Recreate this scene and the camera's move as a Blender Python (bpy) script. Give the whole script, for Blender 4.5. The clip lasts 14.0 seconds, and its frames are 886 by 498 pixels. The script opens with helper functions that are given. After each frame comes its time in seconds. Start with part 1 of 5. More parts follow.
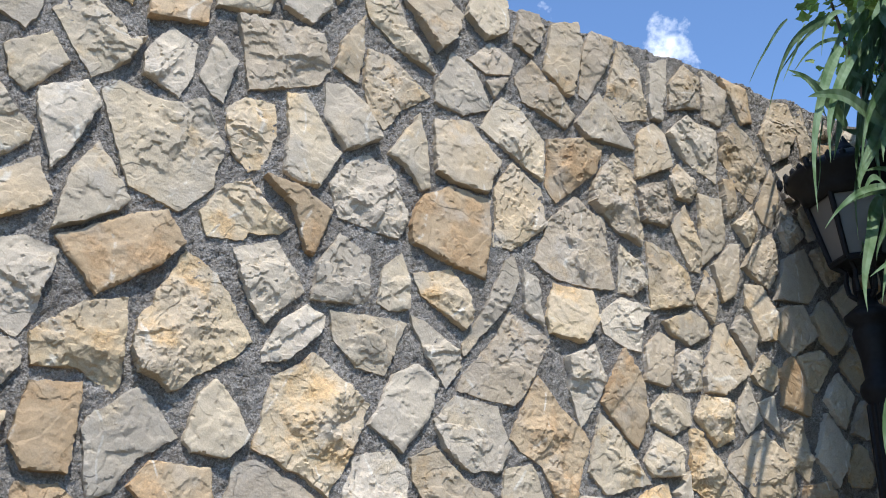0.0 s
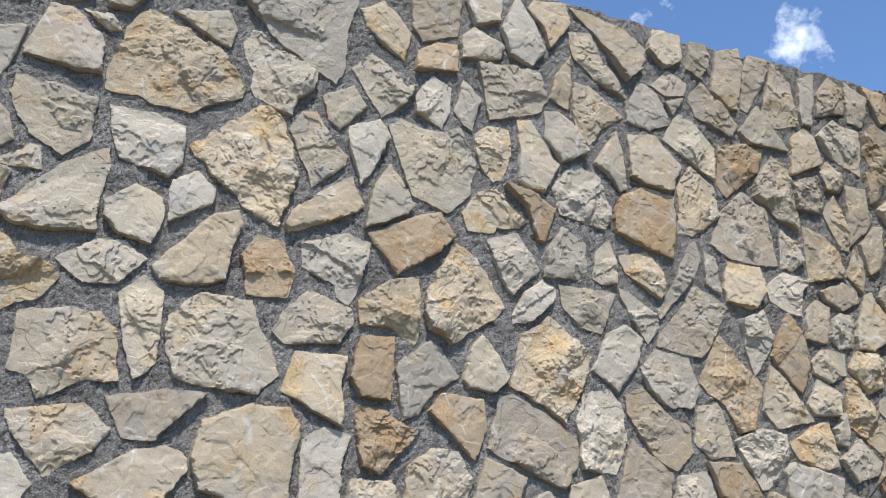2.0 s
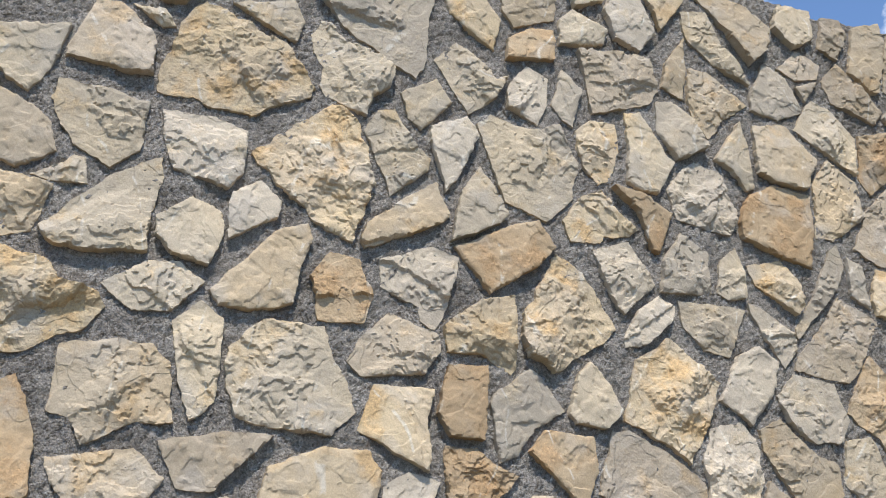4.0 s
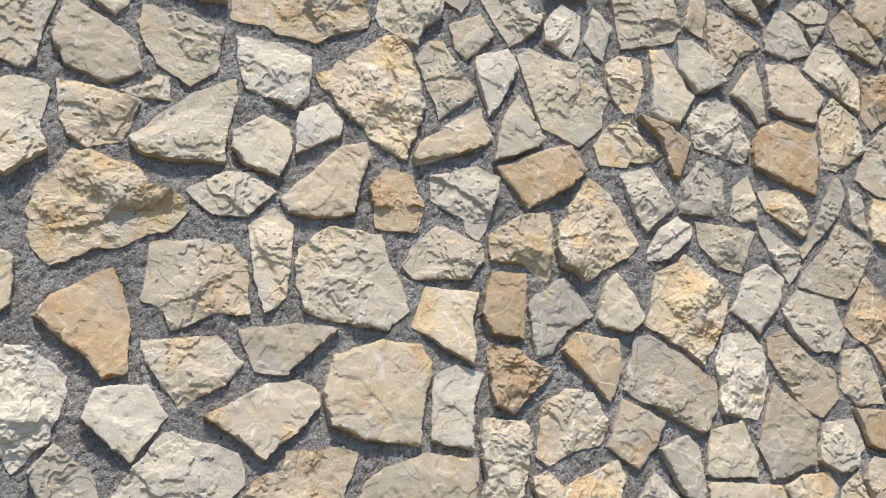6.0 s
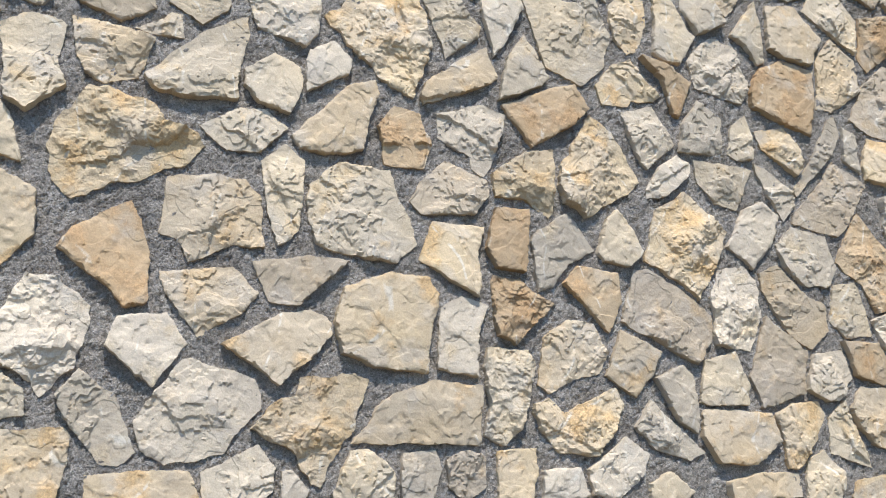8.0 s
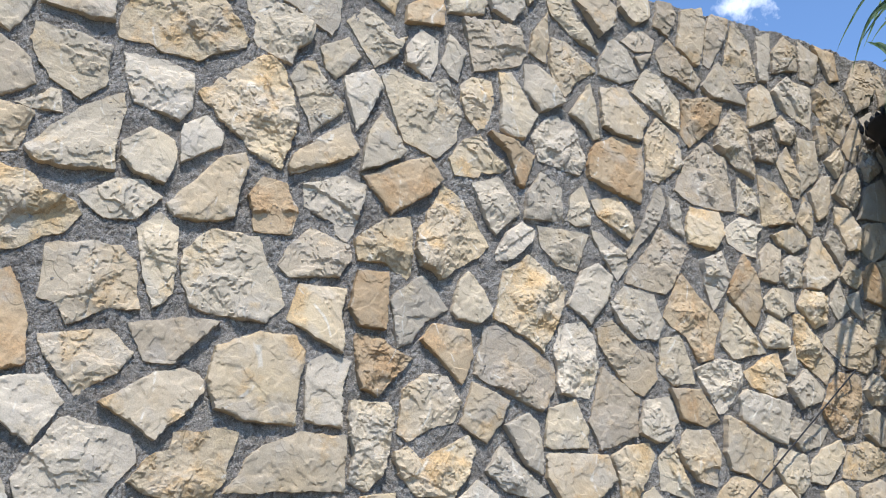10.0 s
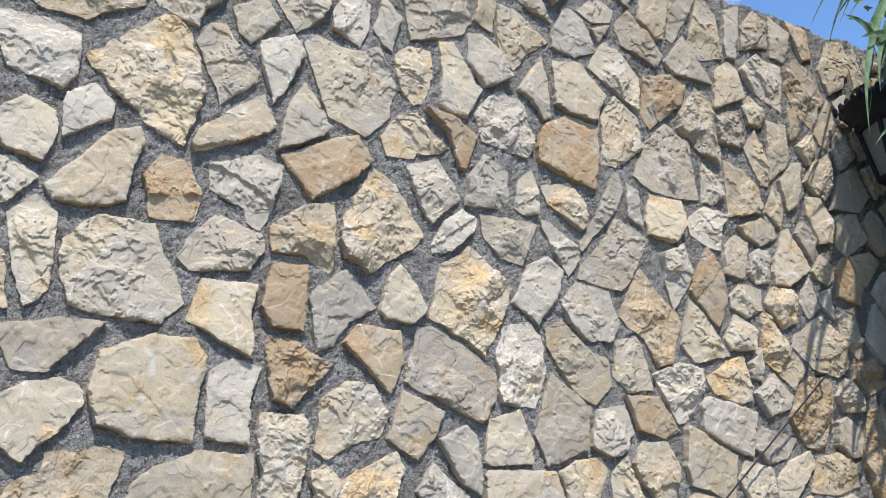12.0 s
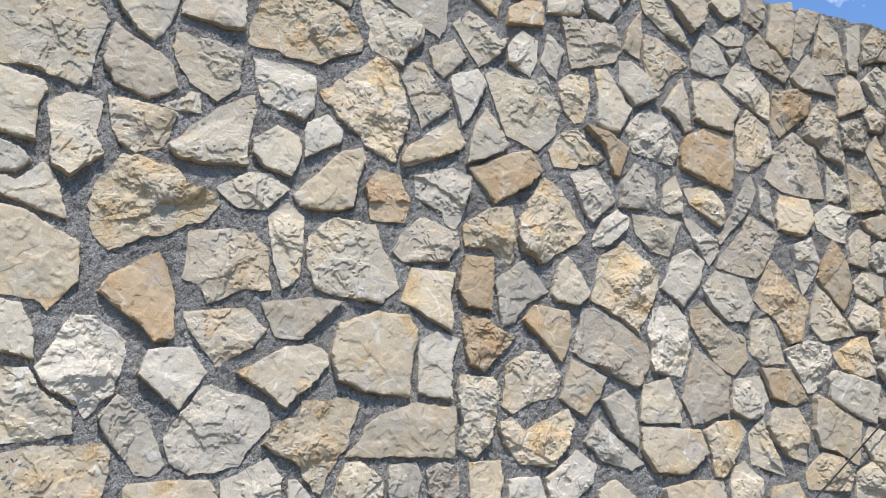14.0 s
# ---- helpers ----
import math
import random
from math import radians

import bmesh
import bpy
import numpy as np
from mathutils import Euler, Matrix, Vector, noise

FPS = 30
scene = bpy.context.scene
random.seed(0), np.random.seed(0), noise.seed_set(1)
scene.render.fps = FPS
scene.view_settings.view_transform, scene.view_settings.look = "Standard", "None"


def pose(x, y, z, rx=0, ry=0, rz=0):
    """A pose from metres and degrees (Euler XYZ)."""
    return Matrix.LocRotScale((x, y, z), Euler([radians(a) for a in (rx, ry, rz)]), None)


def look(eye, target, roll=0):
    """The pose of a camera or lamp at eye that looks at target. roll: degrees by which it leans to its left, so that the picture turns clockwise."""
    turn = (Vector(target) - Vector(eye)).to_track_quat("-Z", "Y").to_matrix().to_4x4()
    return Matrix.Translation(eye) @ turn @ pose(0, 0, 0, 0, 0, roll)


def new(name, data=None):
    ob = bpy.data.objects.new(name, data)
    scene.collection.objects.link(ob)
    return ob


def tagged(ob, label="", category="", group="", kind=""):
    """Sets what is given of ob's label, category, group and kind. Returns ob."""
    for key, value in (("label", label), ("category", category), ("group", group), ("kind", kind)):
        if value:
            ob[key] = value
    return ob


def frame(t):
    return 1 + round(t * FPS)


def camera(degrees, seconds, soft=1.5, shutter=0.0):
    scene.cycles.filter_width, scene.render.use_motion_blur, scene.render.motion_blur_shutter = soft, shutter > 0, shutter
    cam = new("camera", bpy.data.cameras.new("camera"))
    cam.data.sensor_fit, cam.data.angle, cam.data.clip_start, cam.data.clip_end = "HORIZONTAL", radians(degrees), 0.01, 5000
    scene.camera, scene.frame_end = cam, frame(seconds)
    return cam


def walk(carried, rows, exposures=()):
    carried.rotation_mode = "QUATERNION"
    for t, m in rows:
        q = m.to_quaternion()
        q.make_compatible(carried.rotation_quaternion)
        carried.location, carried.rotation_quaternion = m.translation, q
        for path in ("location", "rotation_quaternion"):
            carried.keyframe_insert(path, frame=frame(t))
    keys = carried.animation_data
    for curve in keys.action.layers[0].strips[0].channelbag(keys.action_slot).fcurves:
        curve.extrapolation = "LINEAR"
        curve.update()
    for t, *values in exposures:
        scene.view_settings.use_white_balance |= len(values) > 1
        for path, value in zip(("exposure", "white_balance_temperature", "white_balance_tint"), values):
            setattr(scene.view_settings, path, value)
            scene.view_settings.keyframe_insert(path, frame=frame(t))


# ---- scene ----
from mathutils.geometry import delaunay_2d_cdt

cam = camera(47.07, 14.0, soft=1.0)
# seconds, eye x y z, yaw to the left, pitch up, roll
PATH = [
    (0.0, 0.831, -2.377, 2.019, -30.76, 20.81, 0.16),
    (0.5, 0.648, -2.534, 1.907, -28.79, 20.94, 0.19),
    (1.0, 0.414, -2.715, 1.776, -28.00, 21.25, 0.15),
    (1.5, 0.218, -2.920, 1.665, -26.44, 21.26, 0.44),
    (2.0, 0.205, -2.932, 1.654, -23.09, 21.14, 1.09),
    (2.5, 0.176, -2.954, 1.644, -20.27, 20.77, 1.52),
    (3.0, 0.397, -2.518, 1.875, -16.79, 20.62, 2.22),
    (3.2, 0.431, -2.462, 1.919, -15.85, 21.05, 2.45),
    (5.3, 0.167, -2.781, 1.601, -19.56, 21.67, 1.14),
    (5.5, 0.153, -2.771, 1.599, -18.98, 20.91, 1.65),
    (6.0, 0.131, -2.753, 1.611, -17.93, 18.83, 2.73),
    (6.5, 0.123, -2.737, 1.609, -17.60, 16.77, 3.22),
    (7.0, 0.122, -2.724, 1.605, -17.35, 15.02, 3.23),
    (7.2, 0.121, -2.719, 1.598, -17.21, 14.68, 3.20),
    (9.3, -0.036, -3.080, 1.508, -23.56, 18.14, 1.22),
    (9.5, -0.033, -3.086, 1.513, -24.34, 18.28, 1.00),
    (10.0, -0.027, -3.089, 1.519, -26.31, 18.53, 0.37),
    (10.5, -0.013, -3.084, 1.514, -28.21, 18.66, -0.12),
    (11.0, 0.000, -3.073, 1.500, -29.80, 18.93, -0.57),
    (11.5, 0.015, -3.063, 1.524, -30.33, 18.41, -0.44),
    (12.0, 0.243, -2.783, 1.666, -28.55, 17.78, 0.16),
    (12.5, 0.364, -2.629, 1.739, -25.89, 17.64, 0.86),
    (13.0, -0.067, -3.135, 1.488, -26.09, 18.37, 0.63),
    (13.5, -0.177, -3.278, 1.414, -23.86, 18.41, 1.08),
    (14.0, -0.191, -3.298, 1.419, -21.24, 17.88, 1.80),
]


def eye_pose(x, y, z, yaw, pitch, roll):
    a, b = radians(yaw), radians(pitch)
    way = Vector((-math.sin(a) * math.cos(b), math.cos(a) * math.cos(b), math.sin(b)))
    return look(Vector((x, y, z)), Vector((x, y, z)) + way, roll)


# the film's own exposure and white balance drift a little
walk(cam, [(t, eye_pose(*row)) for t, *row in PATH],
     [(0.0, 0.37, 6250, 10), (1.0, 0.33, 6250, 10), (2.0, 0.15, 6250, 10), (2.5, 0.08, 6400, 10), (3.0, 0.17, 6600, 10), (5.5, 0.30, 6650, 10), (6.5, 0.46, 6600, 10), (7.0, 0.49, 6550, 10),
      (9.5, 0.37, 6400, 10), (10.5, 0.41, 6150, 10), (12.0, 0.41, 6150, 10), (13.0, 0.35, 6200, 10), (14.0, 0.34, 6150, 10)])

# ---- sky, sun ----
SUN_WAY = Vector((-0.17, -0.56, 0.95)).normalized()   # towards the sun: high up, before the wall
CLOUD_WAY = (0.599, 0.608, 0.522)   # a small white cloud over the far end of the wall
world = bpy.data.worlds.new("sky")
scene.world = world
world.use_nodes = True
wn, wl = world.node_tree.nodes, world.node_tree.links
wn.clear()
sky = wn.new("ShaderNodeTexSky")
sky.sky_type, sky.sun_disc = "NISHITA", False
sky.sun_elevation = math.asin(SUN_WAY.z)
sky.sun_rotation = math.atan2(SUN_WAY.x, SUN_WAY.y)
sky.altitude = 500
sky.air_density, sky.dust_density, sky.ozone_density = 1.0, 0.0, 6.0
coord = wn.new("ShaderNodeTexCoord")
puff = wn.new("ShaderNodeTexNoise")
puff.inputs["Scale"].default_value, puff.inputs["Detail"].default_value = 22, 8
puff.inputs["Roughness"].default_value = 0.6
ramp = wn.new("ShaderNodeMapRange")
ramp.inputs["From Min"].default_value, ramp.inputs["From Max"].default_value = 0.64, 0.98
bank = wn.new("ShaderNodeVectorMath")
bank.operation = "DISTANCE"
bank.inputs[1].default_value = CLOUD_WAY
near = wn.new("ShaderNodeMapRange")
near.interpolation_type = "SMOOTHSTEP"
for key, value in zip(("From Min", "From Max", "To Min", "To Max"), (0.0, 0.050, 0.25, 0.0)):
    near.inputs[key].default_value = value
heap = wn.new("ShaderNodeMath")
heap.operation = "ADD"
mixer = wn.new("ShaderNodeMix")
mixer.data_type = "RGBA"
mixer.inputs["B"].default_value = (9.0, 9.2, 9.6, 1)
back = wn.new("ShaderNodeBackground")
back.inputs["Strength"].default_value = 0.188
wout = wn.new("ShaderNodeOutputWorld")
shift = wn.new("ShaderNodeMapping")
shift.inputs["Location"].default_value = (0.35, 0.1, 0.0)
wl.new(coord.outputs["Generated"], shift.inputs["Vector"])
wl.new(shift.outputs["Vector"], puff.inputs["Vector"])
wl.new(coord.outputs["Generated"], bank.inputs[0])
wl.new(bank.outputs["Value"], near.inputs["Value"])
wl.new(puff.outputs["Fac"], heap.inputs[0])
wl.new(near.outputs["Result"], heap.inputs[1])
wl.new(heap.outputs["Value"], ramp.inputs["Value"])
wl.new(ramp.outputs["Result"], mixer.inputs["Factor"])
wl.new(sky.outputs["Color"], mixer.inputs["A"])
wl.new(mixer.outputs["Result"], back.inputs["Color"])
wl.new(back.outputs["Background"], wout.inputs["Surface"])
sun = new("sun", bpy.data.lights.new("sun", "SUN"))
sun.data.energy, sun.data.angle, sun.data.color = 4.1, radians(0.6), (1.0, 0.95, 0.88)
sun.matrix_world = look(SUN_WAY * 30, (0, 0, 0))


# ---- materials ----
def nodes_of(name, rough=0.8, metal=0.0):
    m = bpy.data.materials.new(name)
    m.use_nodes = True
    n, l = m.node_tree.nodes, m.node_tree.links
    b = n["Principled BSDF"]
    b.inputs["Roughness"].default_value, b.inputs["Metallic"].default_value = rough, metal
    return m, n, l, b


def noise_node(n, l, where, scale, detail=4, rough=0.55, kind="ShaderNodeTexNoise"):
    t = n.new(kind)
    t.inputs["Scale"].default_value = scale
    if kind == "ShaderNodeTexNoise":
        t.inputs["Detail"].default_value, t.inputs["Roughness"].default_value = detail, rough
    l.new(where, t.inputs["Vector"])
    return t


def ranged(n, l, value, a, b, lo=0.0, hi=1.0):
    r = n.new("ShaderNodeMapRange")
    for key, v in zip(("From Min", "From Max", "To Min", "To Max"), (a, b, lo, hi)):
        r.inputs[key].default_value = v
    l.new(value, r.inputs["Value"])
    return r.outputs["Result"]


def blend(n, l, fac, a, b, how="MIX"):
    m = n.new("ShaderNodeMix")
    m.data_type, m.blend_type = "RGBA", how
    for key, v in (("Factor", fac), ("A", a), ("B", b)):
        if isinstance(v, (tuple, float, int)):
            m.inputs[key].default_value = (*v, 1) if isinstance(v, tuple) else v
        else:
            l.new(v, m.inputs[key])
    return m.outputs["Result"]


def bump(n, l, b, heights):
    prev = None
    for h, strength, dist in heights:
        k = n.new("ShaderNodeBump")
        k.inputs["Strength"].default_value, k.inputs["Distance"].default_value = strength, dist
        l.new(h, k.inputs["Height"])
        if prev:
            l.new(prev, k.inputs["Normal"])
        prev = k.outputs["Normal"]
    l.new(prev, b.inputs["Normal"])


def maths(n, l, how, a, b=0.0):
    m = n.new("ShaderNodeMath")
    m.operation = how
    for i, v in enumerate((a, b)):
        if isinstance(v, (int, float)):
            m.inputs[i].default_value = v
        else:
            l.new(v, m.inputs[i])
    return m.outputs["Value"]


def leaves_of(n, l, value, count, lip=0.84):
    """Turns a soft height into flat leaves that end in thin, sharp lips."""
    tall = maths(n, l, "MULTIPLY", value, count)
    return maths(n, l, "ADD", maths(n, l, "FLOOR", tall), ranged(n, l, maths(n, l, "FRACT", tall), lip, 1.0))


def stone_material(name, base, second, stain, stain_at, crust):
    """Quarried limestone: smooth split faces in two tones, cool patches, sandy iron stains, pale veins, thin flaked leaves."""
    m, n, l, b = nodes_of(name, 0.82)
    b.inputs["Specular IOR Level"].default_value = 0.35
    info = n.new("ShaderNodeObjectInfo").outputs["Random"]
    spread = n.new("ShaderNodeCombineXYZ")
    for axis, far in zip("XYZ", (37.0, 11.0, 53.0)):
        l.new(maths(n, l, "MULTIPLY", info, far), spread.inputs[axis])
    moved = n.new("ShaderNodeVectorMath")
    moved.operation = "ADD"
    l.new(n.new("ShaderNodeNewGeometry").outputs["Position"], moved.inputs[0])
    l.new(spread.outputs["Vector"], moved.inputs[1])
    where = moved.outputs["Vector"]
    big = noise_node(n, l, where, 5, 3, 0.5)
    cool = noise_node(n, l, where, 7.5, 4, 0.55)
    iron = noise_node(n, l, where, 8.5, 5, 0.6)
    sand = noise_node(n, l, where, 130, 4, 0.7)
    fine = noise_node(n, l, where, 240, 4, 0.75)
    blot = noise_node(n, l, where, 24, 5, 0.6)
    col = blend(n, l, ranged(n, l, big.outputs["Fac"], 0.40, 0.60), base, second)
    grey = tuple(0.5 * v + 0.5 * g for v, g in zip(second, (0.452, 0.408, 0.352)))
    col = blend(n, l, ranged(n, l, cool.outputs["Fac"], 0.53, 0.66, 0, 0.75), col, grey)
    rusty = ranged(n, l, iron.outputs["Fac"], stain_at, stain_at + 0.13, 0, 0.85)
    col = blend(n, l, rusty, col, blend(n, l, ranged(n, l, sand.outputs["Fac"], 0.36, 0.62), tuple(0.80 * v for v in stain), tuple(min(0.7, 1.22 * v) for v in stain)))
    col = blend(n, l, 1.0, col, ranged_grey(n, l, blot.outputs["Fac"], 0.92, 1.06, 0.34, 0.66), "MULTIPLY")
    vein = n.new("ShaderNodeTexWave")
    vein.inputs["Scale"].default_value, vein.inputs["Distortion"].default_value = 1.1, 16
    vein.inputs["Detail"].default_value = 3
    l.new(where, vein.inputs["Vector"])
    col = blend(n, l, maths(n, l, "MULTIPLY", ranged(n, l, vein.outputs["Fac"], 0.994, 1.0, 0, 0.6), ranged(n, l, blot.outputs["Fac"], 0.48, 0.58)), col, (0.66, 0.62, 0.53))
    col = blend(n, l, 1.0, col, ranged_grey(n, l, info, 0.84, 1.12), "MULTIPLY")
    col = blend(n, l, 1.0, col, ranged_grey(n, l, fine.outputs["Fac"], 0.85, 1.13, 0.32, 0.68), "MULTIPLY")
    pits = noise_node(n, l, where, 62, 5, 0.7)
    col = blend(n, l, ranged(n, l, pits.outputs["Fac"], 0.62, 0.72, 0, 0.10 + 0.40 * crust), col, (0.17, 0.125, 0.08))
    l.new(col, b.inputs["Base Color"])
    # thin leaves that have flaked off, in patches; flat and quiet between them
    peel = noise_node(n, l, where, 6.0, 2.5, 0.45)
    shale = noise_node(n, l, where, 15, 3, 0.5)
    patchy = ranged(n, l, cool.outputs["Fac"], 0.48, 0.56)
    scales = maths(n, l, "MULTIPLY", leaves_of(n, l, shale.outputs["Fac"], 5, 0.84), patchy)
    swell = noise_node(n, l, where, 21, 4, 0.5)
    rough = maths(n, l, "MULTIPLY", sand.outputs["Fac"], maths(n, l, "ADD", rusty, 0.12 + 0.35 * crust))
    crumb = noise_node(n, l, where, 42, 6, 0.6 + 0.1 * crust)
    bump(n, l, b, [(swell.outputs["Fac"], 0.38 + 0.25 * crust, 0.012), (leaves_of(n, l, peel.outputs["Fac"], 7, 0.90), 0.7, 0.0019 + 0.0018 * crust), (scales, 0.6, 0.0012 + 0.0014 * crust),
                   (crumb.outputs["Fac"], 0.22 + 0.55 * crust, 0.006), (rough, 0.7, 0.0035), (fine.outputs["Fac"], 0.45, 0.0012)])
    return m


def ranged_grey(n, l, value, lo, hi, a=0.0, z=1.0):
    r = ranged(n, l, value, a, z, lo, hi)
    c = n.new("ShaderNodeCombineColor")
    for key in ("Red", "Green", "Blue"):
        l.new(r, c.inputs[key])
    return c.outputs["Color"]


def mortar_material():
    """Coarse grey cement: sand grains light and dark, pits, paler smeared stretches."""
    m, n, l, b = nodes_of("mortar", 0.95)
    b.inputs["Specular IOR Level"].default_value = 0.2
    where = n.new("ShaderNodeNewGeometry").outputs["Position"]
    grain = noise_node(n, l, where, 210, 5, 0.75)
    grit = n.new("ShaderNodeTexVoronoi")
    grit.inputs["Scale"].default_value = 170
    l.new(where, grit.inputs["Vector"])
    damp = noise_node(n, l, where, 6, 5, 0.6)
    col = blend(n, l, ranged(n, l, damp.outputs["Fac"], 0.36, 0.64), MORTAR_TONES[0], MORTAR_TONES[1])
    col = blend(n, l, 1.0, col, ranged_grey(n, l, grain.outputs["Fac"], 0.58, 1.36, 0.34, 0.66), "MULTIPLY")
    col = blend(n, l, 1.0, col, ranged_grey(n, l, grit.outputs["Color"], 0.78, 1.18), "MULTIPLY")
    l.new(col, b.inputs["Base Color"])
    lump = noise_node(n, l, where, 38, 5, 0.6)
    pit = noise_node(n, l, where, 85, 4, 0.6)
    bump(n, l, b, [(lump.outputs["Fac"], 0.7, 0.014), (ranged(n, l, pit.outputs["Fac"], 0.36, 0.48), 0.9, 0.010), (grit.outputs["Distance"], 0.8, -0.007), (grain.outputs["Fac"], 0.9, 0.005)])
    return m


def plain_material(name, colour, rough=0.5, metal=0.0, vary=0.25, scale=30, relief=0.001, extra=None):
    m, n, l, b = nodes_of(name, rough, metal)
    where = n.new("ShaderNodeNewGeometry").outputs["Position"]
    t = noise_node(n, l, where, scale, 5, 0.6)
    col = blend(n, l, 1.0, colour, ranged_grey(n, l, t.outputs["Fac"], 1 - vary, 1 + vary, 0.3, 0.7), "MULTIPLY")
    l.new(col, b.inputs["Base Color"])
    bump(n, l, b, [(t.outputs["Fac"], 0.5, relief)])
    return m


TONES = {
    "cream": ((0.525, 0.427, 0.294), (0.468, 0.393, 0.29), (0.523, 0.378, 0.208)),
    "buff": ((0.483, 0.373, 0.24), (0.465, 0.38, 0.271), (0.473, 0.322, 0.166)),
    "ochre": ((0.433, 0.305, 0.176), (0.445, 0.338, 0.216), (0.434, 0.279, 0.144)),
    "grey": ((0.434, 0.371, 0.287), (0.478, 0.403, 0.302), (0.503, 0.402, 0.269)),
    "white": ((0.591, 0.5, 0.377), (0.525, 0.447, 0.347), (0.563, 0.446, 0.293)),
    "yellow": ((0.527, 0.413, 0.261), (0.501, 0.4, 0.274), (0.533, 0.358, 0.178)),
    "taupe": ((0.429, 0.347, 0.244), (0.453, 0.373, 0.278), (0.457, 0.336, 0.203)),
}
STONE = {}
for tone, (one, two, stain) in TONES.items():
    for crust in (1, 2, 3):
        STONE[tone, crust] = stone_material(f"{tone}_limestone", one, two, stain, {"yellow": 0.50, "ochre": 0.50}.get(tone, 0.56), (crust - 1) / 2)
MORTAR_TONES = ((0.265, 0.240, 0.211), (0.405, 0.372, 0.330))
MORTAR = mortar_material()
BLACK_IRON = plain_material("black_painted_iron", (0.010, 0.011, 0.013), 0.55, 0.0, 0.3, 40)
FROSTED = plain_material("frosted_glass", (0.105, 0.107, 0.105), 0.35, 0.0, 0.08, 12)
BLACK_IRON.node_tree.nodes["Principled BSDF"].inputs["Specular IOR Level"].default_value = 0.15
SOIL = plain_material("soil", (0.11, 0.09, 0.06), 0.95, 0.0, 0.5, 6, 0.02)
CABLE = plain_material("black_rubber", (0.015, 0.015, 0.017), 0.5)


def leaf_material(name, colour, pale):
    m, n, l, b = nodes_of(name, 0.55)
    where = n.new("ShaderNodeNewGeometry")
    t = noise_node(n, l, where.outputs["Position"], 14, 3)
    col = blend(n, l, ranged(n, l, t.outputs["Fac"], 0.35, 0.65), colour, pale)
    col = blend(n, l, 1.0, col, ranged_grey(n, l, where.outputs["Random Per Island"], 0.7, 1.3), "MULTIPLY")
    l.new(col, b.inputs["Base Color"])
    glow = n.new("ShaderNodeBsdfTranslucent")
    l.new(col, glow.inputs["Color"])
    mix = n.new("ShaderNodeMixShader")
    mix.inputs["Fac"].default_value = 0.42
    l.new(b.outputs["BSDF"], mix.inputs[1])
    l.new(glow.outputs["BSDF"], mix.inputs[2])
    l.new(mix.outputs["Shader"], n["Material Output"].inputs["Surface"])
    return m


REED = leaf_material("reed_leaf", (0.13, 0.225, 0.09), (0.30, 0.41, 0.25))
BUSH = leaf_material("broad_leaf", (0.17, 0.28, 0.05), (0.29, 0.41, 0.11))
STEM = plain_material("green_stem", (0.10, 0.13, 0.05), 0.5)
BARK = plain_material("bark", (0.10, 0.075, 0.05), 0.9, 0, 0.4, 50, 0.004)


# ---- building helpers ----
def mesh_of(name, verts, faces, material, smooth=False):
    me = bpy.data.meshes.new(name)
    me.from_pydata([tuple(v) for v in verts], [], faces)
    me.materials.append(material)
    if smooth:
        me.polygons.foreach_set("use_smooth", [True] * len(me.polygons))
    me.update()
    return me


def part(name, bm, material, parent, label="", smooth=False):
    """Links a bmesh as one mesh object under a thing or under a part."""
    me = bpy.data.meshes.new(name)
    bm.to_mesh(me)
    bm.free()
    me.materials.append(material)
    if smooth:
        me.polygons.foreach_set("use_smooth", [True] * len(me.polygons))
    ob = new(name, me)
    ob.parent = parent
    return tagged(ob, label)


def lathe(bm, rings, sides=24, turn=0.0):
    """Rings of (radius, z), joined into a turned solid with closed ends."""
    rows = []
    for r, z in rings:
        rows.append([bm.verts.new((r * math.cos(turn + 2 * math.pi * k / sides), r * math.sin(turn + 2 * math.pi * k / sides), z)) for k in range(sides)])
    for a, b in zip(rows, rows[1:]):
        for k in range(sides):
            bm.faces.new((a[k], a[(k + 1) % sides], b[(k + 1) % sides], b[k]))
    bm.faces.new(rows[0][::-1])
    bm.faces.new(rows[-1])
    return bm


def rod(bm, a, b, r, sides=8, r2=None):
    a, b = Vector(a), Vector(b)
    q = (b - a).to_track_quat("Z", "Y").to_matrix()
    rows = []
    for p, s in ((a, r), (b, r if r2 is None else r2)):
        rows.append([bm.verts.new(p + q @ Vector((s * math.cos(2 * math.pi * k / sides), s * math.sin(2 * math.pi * k / sides), 0))) for k in range(sides)])
    for k in range(sides):
        bm.faces.new((rows[0][k], rows[0][(k + 1) % sides], rows[1][(k + 1) % sides], rows[1][k]))
    bm.faces.new(rows[0][::-1])
    bm.faces.new(rows[1])
    return bm


def slab(bm, x0, x1, y0, y1, z0, z1, bevel=0.004):
    got = bmesh.ops.create_cube(bm, size=1.0, matrix=Matrix.LocRotScale(((x0 + x1) / 2, (y0 + y1) / 2, (z0 + z1) / 2), None, (x1 - x0, y1 - y0, z1 - z0)))
    edges = list({e for v in got["verts"] for e in v.link_edges})
    bmesh.ops.bevel(bm, geom=edges, offset=bevel, segments=2, affect="EDGES")
    return bm


